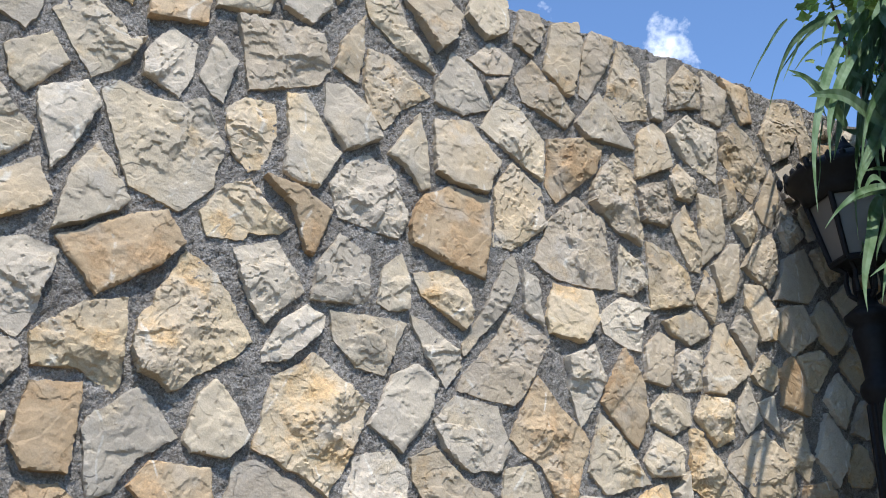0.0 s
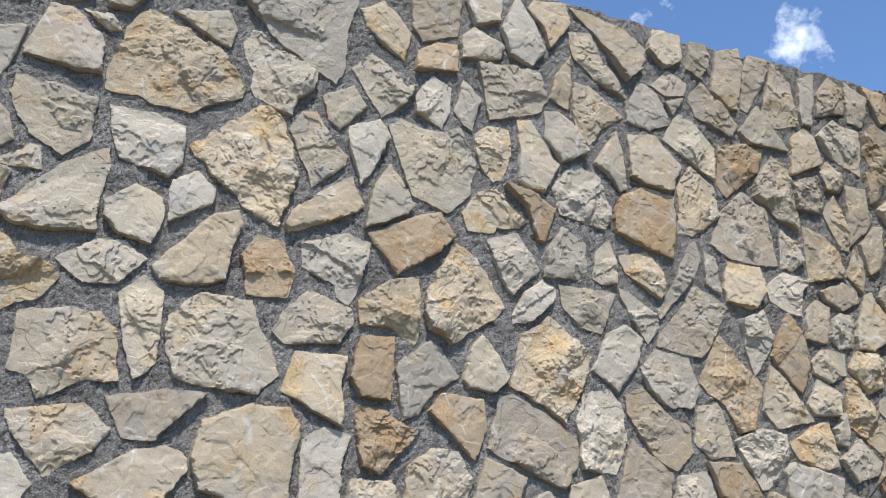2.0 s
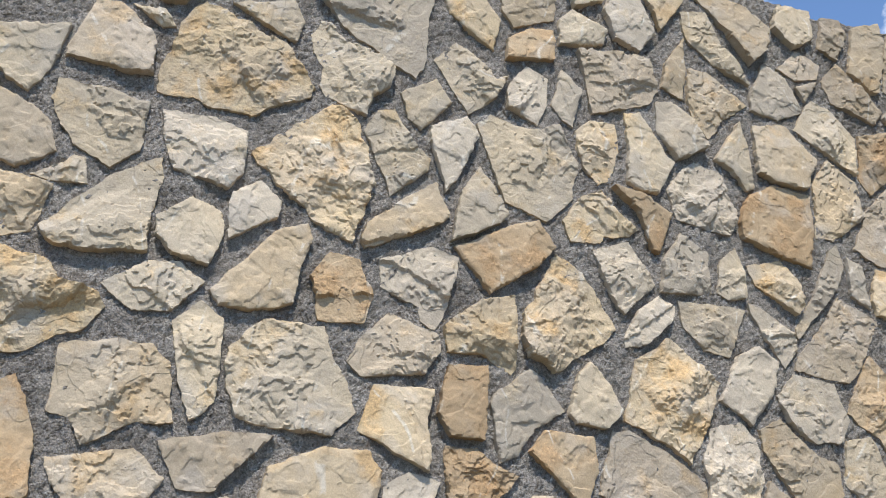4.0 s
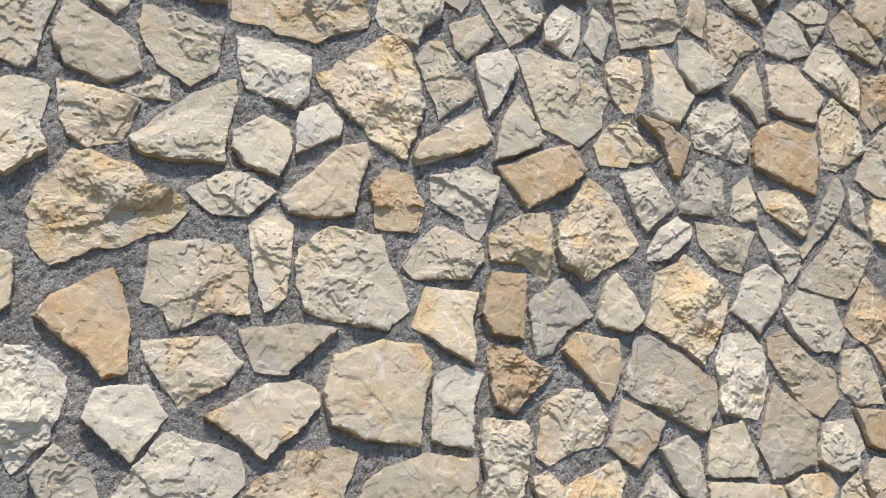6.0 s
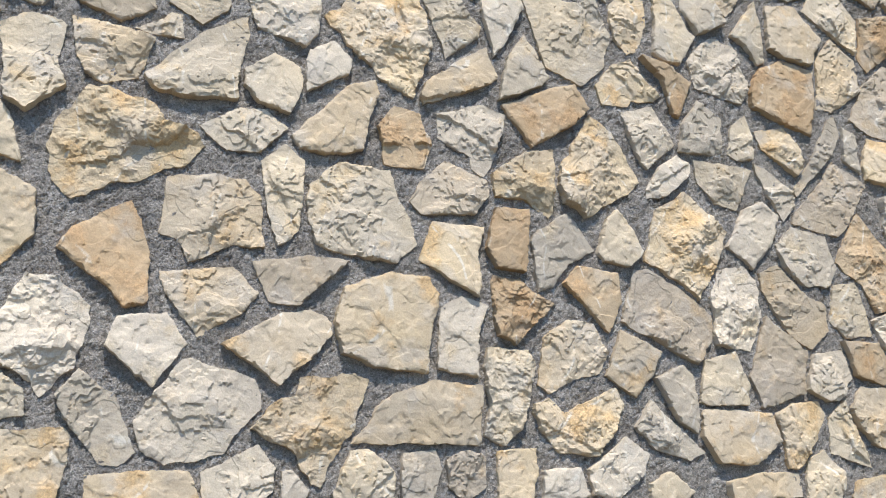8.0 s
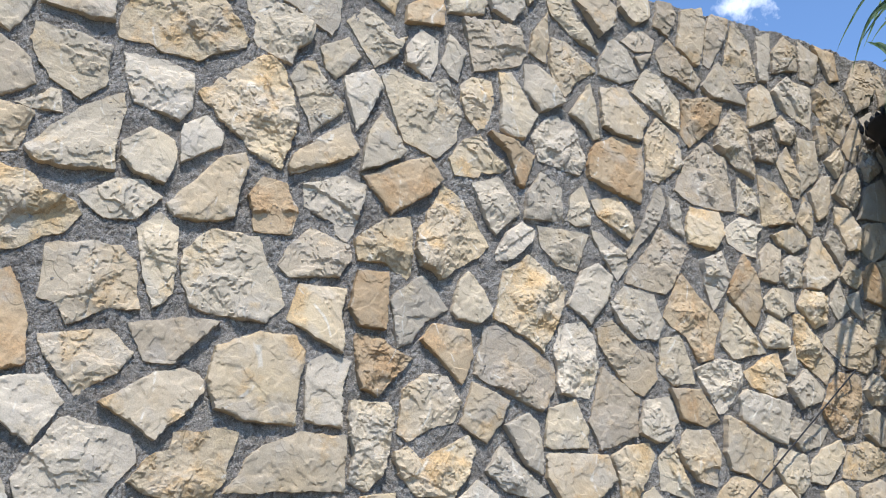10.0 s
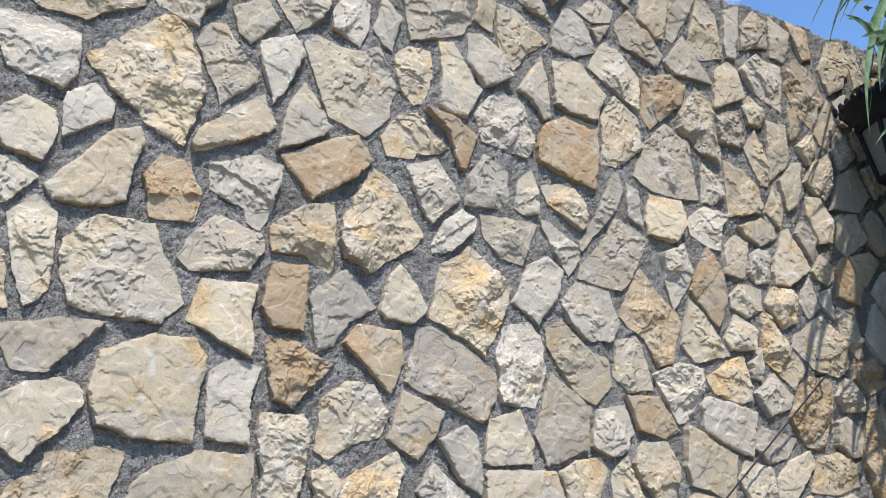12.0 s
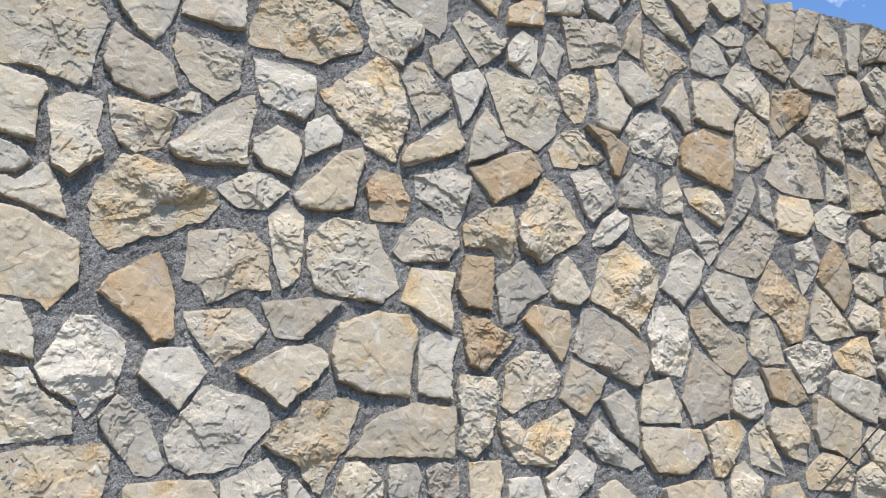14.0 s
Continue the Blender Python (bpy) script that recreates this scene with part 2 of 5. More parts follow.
# ---- ground ----
gx, gy = np.meshgrid(np.linspace(-1, 1, 41) ** 3 * 400, np.linspace(-1, 1, 41) ** 3 * 400)
gv = [(x, y, -0.0 + 0.01 * noise.noise((x, y, 0))) for x, y in zip(gx.ravel(), gy.ravel())]
gf = [(j * 41 + i, j * 41 + i + 1, j * 41 + 41 + i + 1, j * 41 + 41 + i) for j in range(40) for i in range(40)]
tagged(new("ground", mesh_of("ground", gv, gf, SOIL)), "bare brown garden soil before the stone wall", "ground", kind="structure")


# ---- the lantern on its post, in the corner ----
LAMP = Vector((3.805, -0.25, 0))


def at_lamp(ob):
    ob.location = LAMP
    return ob


lantern = tagged(new("lantern_post"), "black cast-iron lantern with frosted panes on a turned post", "lantern")
post = lathe(bmesh.new(), [(0.11, 0.0), (0.11, 0.10), (0.075, 0.14), (0.06, 0.30), (0.055, 1.2), (0.052, 2.10), (0.047, 2.75), (0.062, 2.77), (0.066, 2.79), (0.062, 2.81), (0.045, 2.83),
                            (0.050, 2.90), (0.062, 2.96), (0.066, 2.99), (0.058, 3.01), (0.082, 3.03), (0.085, 3.05), (0.06, 3.07), (0.035, 3.09), (0.03, 3.12), (0.028, 3.14)], 28)
at_lamp(part("post", post, BLACK_IRON, lantern, smooth=True))
for k in range(12):
    a = 2 * math.pi * k / 12
    at_lamp(part("flute", rod(bmesh.new(), (0.052 * math.cos(a), 0.052 * math.sin(a), 0.35), (0.046 * math.cos(a), 0.046 * math.sin(a), 2.74), 0.008, 6), BLACK_IRON, lantern))
LOW, HIGH, R_LOW, R_HIGH = 3.245, 3.475, 0.100, 0.155


def six(r, z, k):
    a = math.pi / 3 * k + 0.18
    return Vector((r * math.cos(a), r * math.sin(a), z))


for k in range(6):
    arm = bmesh.new()
    pts = [six(0.030, 3.11, k), six(0.055, 3.13, k), six(0.060, 3.17, k), six(0.055, 3.21, k), six(0.090, 3.245, k)]
    for a, b in zip(pts, pts[1:]):
        rod(arm, a, b, 0.009, 8)
    at_lamp(part("bracket", arm, BLACK_IRON, lantern))
    at_lamp(part("corner_bar", rod(bmesh.new(), six(R_LOW, LOW, k), six(R_HIGH, HIGH, k), 0.011, 8), BLACK_IRON, lantern))
    pane = bmesh.new()
    a, b, c, d = six(R_LOW - 0.004, LOW, k), six(R_LOW - 0.004, LOW, k + 1), six(R_HIGH - 0.004, HIGH, k + 1), six(R_HIGH - 0.004, HIGH, k)
    inw = Vector((-(a + b).x, -(a + b).y, 0)).normalized() * 0.005
    vs = [pane.verts.new(p) for p in (a, b, c, d, a + inw, b + inw, c + inw, d + inw)]
    for f in ((0, 1, 2, 3), (7, 6, 5, 4), (0, 4, 5, 1), (1, 5, 6, 2), (2, 6, 7, 3), (3, 7, 4, 0)):
        pane.faces.new([vs[i] for i in f])
    at_lamp(part("pane", pane, FROSTED, lantern, "frosted grey glass pane"))
    for r, z in ((R_LOW, LOW), (R_HIGH, HIGH)):
        at_lamp(part("frame_rail", rod(bmesh.new(), six(r, z, k), six(r, z, k + 1), 0.011, 8), BLACK_IRON, lantern))
    for j in range(5):
        g = six(0.238, 3.53, k) * (1 - j / 5) + six(0.238, 3.53, k + 1) * (j / 5)
        g.z = 3.560
        leaf = bmesh.new()
        bmesh.ops.create_icosphere(leaf, subdivisions=1, radius=0.016, matrix=Matrix.LocRotScale(g + Vector((0, 0, 0.016)), None, (0.8, 0.8, 1.7)))
        at_lamp(part("finial", leaf, BLACK_IRON, lantern))
at_lamp(part("floor_plate", lathe(bmesh.new(), [(0.03, 3.225), (R_LOW + 0.006, 3.232), (R_LOW + 0.006, 3.242), (0.02, 3.246)], 6, 0.18), BLACK_IRON, lantern))
at_lamp(part("roof", lathe(bmesh.new(), [(0.165, 3.470), (0.172, 3.500), (0.190, 3.530), (0.218, 3.555), (0.220, 3.572), (0.196, 3.590), (0.165, 3.612), (0.125, 3.634), (0.066, 3.650), (0.045, 3.655), (0.052, 3.668), (0.03, 3.69), (0.012, 3.72), (0.004, 3.74)], 24), BLACK_IRON, lantern, smooth=True))

# ---- a thin black cable drawn taut across the wall's face ----
cable = tagged(new("cable", None), "thin black cable hooked to the stone wall", "cable")
part("line", rod(bmesh.new(), (3.43, -0.055, 2.414), (1.75, -0.07, 0.99), 0.0036, 8), CABLE, cable)
part("hook", rod(bmesh.new(), (3.43, -0.055, 2.414), (3.437, 0.0, 2.418), 0.005, 8), CABLE, cable)

# ---- giant reeds before the corner ----
reeds = tagged(new("giant_reed"), "tall green giant reed with long arching ribbon leaves", "reed")
reed_rnd = random.Random(4)


def blade(plant, base, bend, tip, width):
    """A ribbon leaf: tapered, folded along its midrib, drooping from base over bend to tip."""
    base, bend, tip = Vector(base), Vector(bend), Vector(tip)
    count = 14
    verts, faces = [], []
    roll = reed_rnd.uniform(-0.9, 0.9)
    for i in range(count + 1):
        s = i / count
        p = base * (1 - s) ** 2 + bend * (2 * s * (1 - s)) + tip * s * s
        d = ((bend - base) * (1 - s) + (tip - bend) * s).normalized()
        across = d.cross(Vector((0.25, -1, 0.1))).normalized()
        across = Matrix.Rotation(roll * (1 - s) + 0.7 * (s - 0.5) * roll, 3, d) @ across
        up = across.cross(d)
        w = width * 0.5 * min(1.0, 0.45 + 3.2 * s) * (1 - s ** 2.2) + 0.0004
        wave = 0.12 * width * math.sin(s * 9 + roll * 7)
        for k, (o, h) in enumerate(((-1, 0.16), (0, 0), (1, 0.16), (0, -0.02))):
            verts.append(p + across * (o * w) + up * (h * w + wave))
    for i in range(count):
        a, b = 4 * i, 4 * i + 4
        faces += [(a, a + 1, b + 1, b), (a + 1, a + 2, b + 2, b + 1), (a + 2, a + 3, b + 3, b + 2), (a + 3, a, b, b + 3)]
    ob = new("leaf", mesh_of("leaf", verts, faces, REED, False))
    ob.parent = plant
    return ob


for x, y, lean in ((4.22, -0.52, 0.10), (4.30, -0.64, 0.06), (4.36, -0.50, 0.12), (4.45, -0.6, 0.05), (4.26, -0.42, 0.12)):
    bm = bmesh.new()
    for j in range(10):
        rod(bm, (x - 0.25 + lean * j * 0.1 + 0.16 * j / 10, y, 0.46 * j), (x - 0.25 + lean * (j + 1) * 0.1 + 0.16 * (j + 1) / 10, y, 0.46 * (j + 1)), 0.012 - 0.0007 * j, 8)
    part("stem", bm, STEM, reeds)
blade(reeds, (3.60, -0.24, 4.18), (3.41, -0.30, 4.01), (3.23, -0.34, 3.74), 0.015)
blade(reeds, (3.72, -0.34, 4.18), (3.32, -0.40, 3.93), (3.19, -0.44, 3.57), 0.032)
blade(reeds, (3.80, -0.34, 4.09), (3.55, -0.40, 4.03), (3.32, -0.44, 3.75), 0.015)
blade(reeds, (3.79, -0.29, 4.21), (3.54, -0.35, 4.06), (3.30, -0.39, 3.75), 0.016)
blade(reeds, (3.52, -0.39, 3.70), (3.41, -0.45, 3.53), (3.30, -0.49, 3.29), 0.031)
blade(reeds, (3.82, -0.39, 3.89), (3.63, -0.45, 3.77), (3.53, -0.49, 3.44), 0.042)
blade(reeds, (3.91, -0.44, 4.21), (3.86, -0.50, 4.03), (3.85, -0.54, 3.81), 0.068)
blade(reeds, (3.76, -0.39, 4.18), (3.64, -0.45, 4.02), (3.60, -0.49, 3.85), 0.030)
blade(reeds, (4.17, -0.29, 3.70), (3.88, -0.35, 3.72), (3.61, -0.39, 3.66), 0.080)
blade(reeds, (3.98, -0.34, 3.76), (3.81, -0.40, 3.88), (3.62, -0.44, 3.88), 0.071)
blade(reeds, (3.70, -0.32, 3.82), (3.52, -0.38, 3.84), (3.35, -0.42, 3.77), 0.046)
blade(reeds, (3.91, -0.44, 3.44), (3.69, -0.50, 3.52), (3.48, -0.54, 3.40), 0.025)
blade(reeds, (3.91, -0.44, 3.42), (3.61, -0.50, 3.44), (3.31, -0.54, 3.22), 0.023)
blade(reeds, (3.93, -0.49, 3.82), (3.67, -0.55, 3.66), (3.66, -0.59, 3.31), 0.067)
blade(reeds, (3.84, -0.39, 4.03), (3.79, -0.45, 3.87), (3.88, -0.49, 3.70), 0.031)
blade(reeds, (3.87, -0.34, 4.21), (3.61, -0.40, 4.20), (3.49, -0.44, 3.88), 0.023)
blade(reeds, (3.65, -0.34, 3.92), (3.48, -0.40, 3.76), (3.48, -0.44, 3.62), 0.030)
blade(reeds, (3.93, -0.39, 4.09), (3.71, -0.45, 3.97), (3.68, -0.49, 3.74), 0.037)
blade(reeds, (3.73, -0.36, 3.88), (3.51, -0.42, 3.74), (3.45, -0.46, 3.53), 0.032)
blade(reeds, (4.01, -0.44, 4.09), (3.76, -0.50, 3.92), (3.68, -0.54, 3.65), 0.040)
blade(reeds, (3.75, -0.34, 4.06), (3.61, -0.40, 3.89), (3.45, -0.44, 3.77), 0.040)
blade(reeds, (4.06, -0.39, 4.26), (3.77, -0.45, 4.16), (3.67, -0.49, 3.91), 0.034)
blade(reeds, (3.63, -0.29, 4.14), (3.50, -0.35, 3.98), (3.34, -0.39, 3.76), 0.013)
blade(reeds, (3.81, -0.49, 3.29), (3.58, -0.55, 3.28), (3.39, -0.59, 2.93), 0.039)
blade(reeds, (3.75, -0.50, 3.05), (3.56, -0.56, 3.09), (3.42, -0.60, 2.67), 0.038)
blade(reeds, (3.70, -0.50, 2.83), (3.45, -0.56, 2.83), (3.34, -0.60, 2.47), 0.034)
blade(reeds, (3.65, -0.50, 2.62), (3.46, -0.56, 2.65), (3.28, -0.60, 2.26), 0.042)
blade(reeds, (3.59, -0.50, 2.36), (3.40, -0.56, 2.39), (3.27, -0.60, 2.03), 0.035)
blade(reeds, (3.55, -0.50, 2.19), (3.40, -0.56, 2.25), (3.28, -0.60, 1.86), 0.046)
blade(reeds, (3.93, -0.43, 3.29), (3.62, -0.49, 3.03), (3.60, -0.53, 2.84), 0.090)
blade(reeds, (4.43, -0.33, 4.29), (4.19, -0.39, 4.08), (3.99, -0.43, 3.60), 0.032)
blade(reeds, (4.01, -0.42, 3.38), (3.71, -0.48, 3.26), (3.63, -0.52, 2.89), 0.044)
blade(reeds, (4.31, -0.40, 4.47), (4.18, -0.46, 4.33), (3.88, -0.50, 3.82), 0.103)
blade(reeds, (4.26, -0.25, 3.58), (3.88, -0.31, 3.26), (3.78, -0.35, 2.96), 0.033)
blade(reeds, (4.14, -0.26, 3.05), (3.95, -0.32, 2.99), (3.88, -0.36, 2.71), 0.046)
blade(reeds, (4.48, -0.25, 3.78), (4.22, -0.31, 3.44), (3.99, -0.35, 3.08), 0.099)
blade(reeds, (3.87, -0.48, 3.29), (3.75, -0.54, 3.26), (3.54, -0.58, 2.98), 0.033)
blade(reeds, (4.38, -0.30, 3.52), (4.21, -0.36, 3.26), (4.17, -0.40, 2.99), 0.037)
blade(reeds, (3.95, -0.25, 3.43), (3.82, -0.31, 3.37), (3.67, -0.35, 3.18), 0.099)
blade(reeds, (3.99, -0.34, 2.45), (3.78, -0.40, 2.30), (3.85, -0.44, 2.10), 0.038)
blade(reeds, (3.86, -0.38, 4.18), (3.72, -0.44, 4.18), (3.39, -0.48, 3.72), 0.038)
blade(reeds, (4.11, -0.39, 3.82), (3.93, -0.45, 3.77), (3.69, -0.49, 3.31), 0.081)
blade(reeds, (3.88, -0.39, 3.53), (3.74, -0.45, 3.33), (3.62, -0.49, 2.94), 0.024)
blade(reeds, (3.97, -0.32, 3.74), (3.64, -0.38, 3.58), (3.56, -0.42, 3.22), 0.040)
blade(reeds, (4.18, -0.38, 3.01), (4.18, -0.44, 3.12), (4.09, -0.48, 2.81), 0.071)
blade(reeds, (3.96, -0.40, 3.69), (3.75, -0.46, 3.61), (3.65, -0.50, 3.31), 0.035)
blade(reeds, (3.70, -0.44, 3.41), (3.47, -0.50, 3.18), (3.39, -0.54, 2.92), 0.053)
blade(reeds, (4.13, -0.39, 4.22), (3.84, -0.45, 4.09), (3.70, -0.49, 3.85), 0.099)
blade(reeds, (3.70, -0.47, 3.31), (3.64, -0.53, 3.18), (3.47, -0.57, 2.87), 0.030)
blade(reeds, (4.35, -0.29, 3.62), (4.08, -0.35, 3.61), (3.94, -0.39, 3.27), 0.051)
blade(reeds, (3.84, -0.39, 3.95), (3.60, -0.45, 3.70), (3.52, -0.49, 3.37), 0.075)
blade(reeds, (4.25, -0.39, 3.99), (4.25, -0.45, 4.10), (4.02, -0.49, 3.72), 0.066)
blade(reeds, (4.13, -0.42, 3.32), (4.07, -0.48, 3.21), (3.89, -0.52, 2.83), 0.043)
blade(reeds, (4.19, -0.27, 4.11), (4.00, -0.33, 4.03), (3.94, -0.37, 3.60), 0.064)
blade(reeds, (4.03, -0.42, 2.35), (3.71, -0.48, 2.30), (3.63, -0.52, 2.01), 0.027)
blade(reeds, (4.28, -0.28, 3.74), (4.07, -0.34, 3.47), (3.88, -0.38, 3.09), 0.033)
blade(reeds, (4.30, -0.29, 3.96), (4.14, -0.35, 3.97), (3.98, -0.39, 3.60), 0.070)
blade(reeds, (4.09, -0.43, 3.34), (3.92, -0.49, 3.40), (3.72, -0.53, 3.09), 0.024)
blade(reeds, (3.95, -0.47, 4.03), (3.78, -0.53, 3.78), (3.60, -0.57, 3.55), 0.024)
blade(reeds, (4.30, -0.41, 4.23), (4.02, -0.47, 4.09), (3.80, -0.51, 3.85), 0.077)
blade(reeds, (4.20, -0.31, 3.72), (3.96, -0.37, 3.56), (3.89, -0.41, 3.39), 0.048)
blade(reeds, (4.09, -0.29, 4.02), (3.98, -0.35, 4.00), (3.83, -0.39, 3.60), 0.040)
blade(reeds, (3.94, -0.38, 3.66), (3.79, -0.44, 3.52), (3.61, -0.48, 3.21), 0.088)
blade(reeds, (4.35, -0.26, 4.29), (4.08, -0.32, 4.19), (3.92, -0.36, 3.92), 0.065)
blade(reeds, (4.30, -0.27, 2.77), (4.11, -0.33, 2.75), (4.10, -0.37, 2.42), 0.049)
blade(reeds, (4.02, -0.46, 3.45), (3.72, -0.52, 3.31), (3.64, -0.56, 2.99), 0.057)
blade(reeds, (3.93, -0.28, 3.53), (3.92, -0.34, 3.45), (3.82, -0.38, 3.28), 0.025)
blade(reeds, (4.15, -0.49, 4.25), (3.99, -0.55, 4.06), (3.66, -0.59, 3.57), 0.054)
blade(reeds, (3.96, -0.42, 3.48), (3.85, -0.48, 3.55), (3.63, -0.52, 3.20), 0.058)
blade(reeds, (3.92, -0.40, 2.59), (3.86, -0.46, 2.61), (3.78, -0.50, 2.35), 0.036)
blade(reeds, (4.06, -0.31, 3.99), (3.90, -0.37, 4.06), (3.74, -0.41, 3.67), 0.043)
blade(reeds, (4.43, -0.27, 4.41), (4.14, -0.33, 4.18), (3.90, -0.37, 3.76), 0.093)
blade(reeds, (3.79, -0.45, 4.13), (3.52, -0.51, 3.86), (3.32, -0.55, 3.45), 0.049)
blade(reeds, (4.00, -0.42, 4.22), (3.73, -0.48, 4.13), (3.61, -0.52, 3.77), 0.063)
blade(reeds, (4.13, -0.40, 3.37), (3.86, -0.46, 3.18), (3.82, -0.50, 3.03), 0.078)
blade(reeds, (4.20, -0.34, 4.39), (3.94, -0.40, 4.28), (3.85, -0.44, 3.75), 0.046)
blade(reeds, (4.23, -0.40, 4.17), (3.94, -0.46, 4.03), (3.71, -0.50, 3.59), 0.058)
blade(reeds, (4.49, -0.25, 4.14), (4.22, -0.31, 4.09), (4.11, -0.35, 3.73), 0.095)
blade(reeds, (4.04, -0.27, 3.92), (3.83, -0.33, 3.88), (3.79, -0.37, 3.56), 0.060)
blade(reeds, (4.00, -0.42, 2.98), (3.74, -0.48, 2.74), (3.74, -0.52, 2.53), 0.054)
blade(reeds, (4.03, -0.45, 4.15), (3.75, -0.51, 4.07), (3.62, -0.55, 3.83), 0.080)
blade(reeds, (4.17, -0.47, 4.04), (3.86, -0.53, 3.80), (3.80, -0.57, 3.52), 0.049)
blade(reeds, (4.17, -0.42, 3.86), (3.97, -0.48, 3.70), (3.87, -0.52, 3.23), 0.055)
blade(reeds, (4.21, -0.36, 4.04), (4.02, -0.42, 4.06), (3.73, -0.46, 3.61), 0.089)
blade(reeds, (4.02, -0.34, 3.61), (3.81, -0.40, 3.38), (3.64, -0.44, 3.09), 0.048)
blade(reeds, (4.47, -0.31, 4.49), (4.31, -0.37, 4.33), (4.02, -0.41, 4.08), 0.039)
blade(reeds, (4.19, -0.31, 4.11), (3.88, -0.37, 3.87), (3.75, -0.41, 3.61), 0.065)
blade(reeds, (3.96, -0.49, 3.86), (3.64, -0.55, 3.69), (3.51, -0.59, 3.42), 0.058)
blade(reeds, (4.05, -0.30, 4.14), (3.75, -0.36, 3.97), (3.60, -0.40, 3.67), 0.048)
blade(reeds, (3.88, -0.45, 2.92), (3.72, -0.51, 2.95), (3.72, -0.55, 2.71), 0.085)
blade(reeds, (4.04, -0.40, 4.29), (3.82, -0.46, 4.09), (3.55, -0.50, 3.62), 0.030)
blade(reeds, (4.35, -0.29, 4.45), (4.07, -0.35, 4.40), (3.94, -0.39, 4.02), 0.027)
blade(reeds, (4.34, -0.32, 3.95), (4.16, -0.38, 3.84), (3.98, -0.42, 3.44), 0.106)
blade(reeds, (4.41, -0.33, 4.37), (4.19, -0.39, 4.06), (3.98, -0.43, 3.78), 0.058)
blade(reeds, (3.95, -0.38, 3.31), (3.73, -0.44, 3.18), (3.76, -0.48, 2.91), 0.048)
blade(reeds, (4.27, -0.41, 4.11), (4.06, -0.47, 4.06), (3.76, -0.51, 3.71), 0.061)
blade(reeds, (3.75, -0.47, 4.13), (3.50, -0.53, 3.97), (3.35, -0.57, 3.46), 0.049)
blade(reeds, (4.31, -0.26, 4.00), (4.04, -0.32, 3.75), (3.75, -0.36, 3.37), 0.059)
blade(reeds, (3.88, -0.45, 3.79), (3.52, -0.51, 3.51), (3.43, -0.55, 3.31), 0.060)
blade(reeds, (4.30, -0.30, 3.66), (4.15, -0.36, 3.51), (3.98, -0.40, 3.24), 0.042)
blade(reeds, (3.97, -0.34, 4.16), (3.65, -0.40, 3.90), (3.45, -0.44, 3.53), 0.043)
blade(reeds, (3.90, -0.45, 4.19), (3.63, -0.51, 3.96), (3.60, -0.55, 3.60), 0.068)
blade(reeds, (3.92, -0.48, 4.22), (3.67, -0.54, 4.06), (3.69, -0.58, 3.94), 0.045)
blade(reeds, (4.03, -0.49, 4.35), (3.70, -0.55, 4.09), (3.65, -0.59, 3.74), 0.038)
blade(reeds, (3.65, -0.49, 3.35), (3.53, -0.55, 3.28), (3.41, -0.59, 3.07), 0.058)
blade(reeds, (3.95, -0.43, 3.90), (3.78, -0.49, 3.73), (3.49, -0.53, 3.42), 0.032)
blade(reeds, (3.91, -0.50, 3.80), (3.81, -0.56, 3.88), (3.62, -0.60, 3.50), 0.045)
blade(reeds, (3.96, -0.45, 4.34), (3.72, -0.51, 4.31), (3.73, -0.55, 4.05), 0.102)
blade(reeds, (4.05, -0.34, 3.82), (3.83, -0.40, 3.48), (3.54, -0.44, 3.16), 0.035)
blade(reeds, (4.15, -0.26, 3.76), (3.86, -0.32, 3.64), (3.68, -0.36, 3.42), 0.053)
blade(reeds, (4.23, -0.39, 4.37), (3.98, -0.45, 4.23), (3.72, -0.49, 3.66), 0.075)
blade(reeds, (4.40, -0.32, 4.42), (4.11, -0.38, 4.35), (4.01, -0.42, 3.98), 0.053)
blade(reeds, (4.17, -0.32, 4.24), (3.89, -0.38, 4.01), (3.88, -0.42, 3.66), 0.057)
blade(reeds, (4.28, -0.27, 4.51), (4.09, -0.33, 4.41), (3.74, -0.37, 3.85), 0.084)
blade(reeds, (3.81, -0.47, 3.37), (3.80, -0.53, 3.22), (3.67, -0.57, 3.03), 0.044)
blade(reeds, (4.09, -0.50, 4.32), (3.85, -0.56, 4.28), (3.82, -0.60, 4.01), 0.048)
blade(reeds, (4.52, -0.29, 4.48), (4.32, -0.35, 4.38), (4.19, -0.39, 3.91), 0.094)
blade(reeds, (4.21, -0.25, 4.19), (4.14, -0.31, 4.07), (3.98, -0.35, 3.89), 0.027)
blade(reeds, (4.42, -0.33, 4.45), (4.21, -0.39, 4.38), (4.15, -0.43, 3.95), 0.054)
blade(reeds, (4.14, -0.29, 2.74), (3.89, -0.35, 2.72), (3.84, -0.39, 2.40), 0.081)
blade(reeds, (3.98, -0.48, 4.22), (3.65, -0.54, 3.94), (3.59, -0.58, 3.61), 0.043)
blade(reeds, (4.45, -0.24, 4.25), (4.23, -0.30, 3.99), (4.05, -0.34, 3.66), 0.041)
blade(reeds, (4.22, -0.27, 4.32), (4.03, -0.33, 4.34), (4.00, -0.37, 3.95), 0.098)
blade(reeds, (4.31, -0.25, 3.92), (4.01, -0.31, 3.85), (3.76, -0.35, 3.37), 0.062)
blade(reeds, (3.86, -0.48, 2.93), (3.59, -0.54, 2.83), (3.42, -0.58, 2.41), 0.027)
blade(reeds, (4.02, -0.39, 3.95), (3.70, -0.45, 3.80), (3.62, -0.49, 3.40), 0.070)
blade(reeds, (4.07, -0.48, 4.16), (3.71, -0.54, 3.95), (3.61, -0.58, 3.71), 0.041)
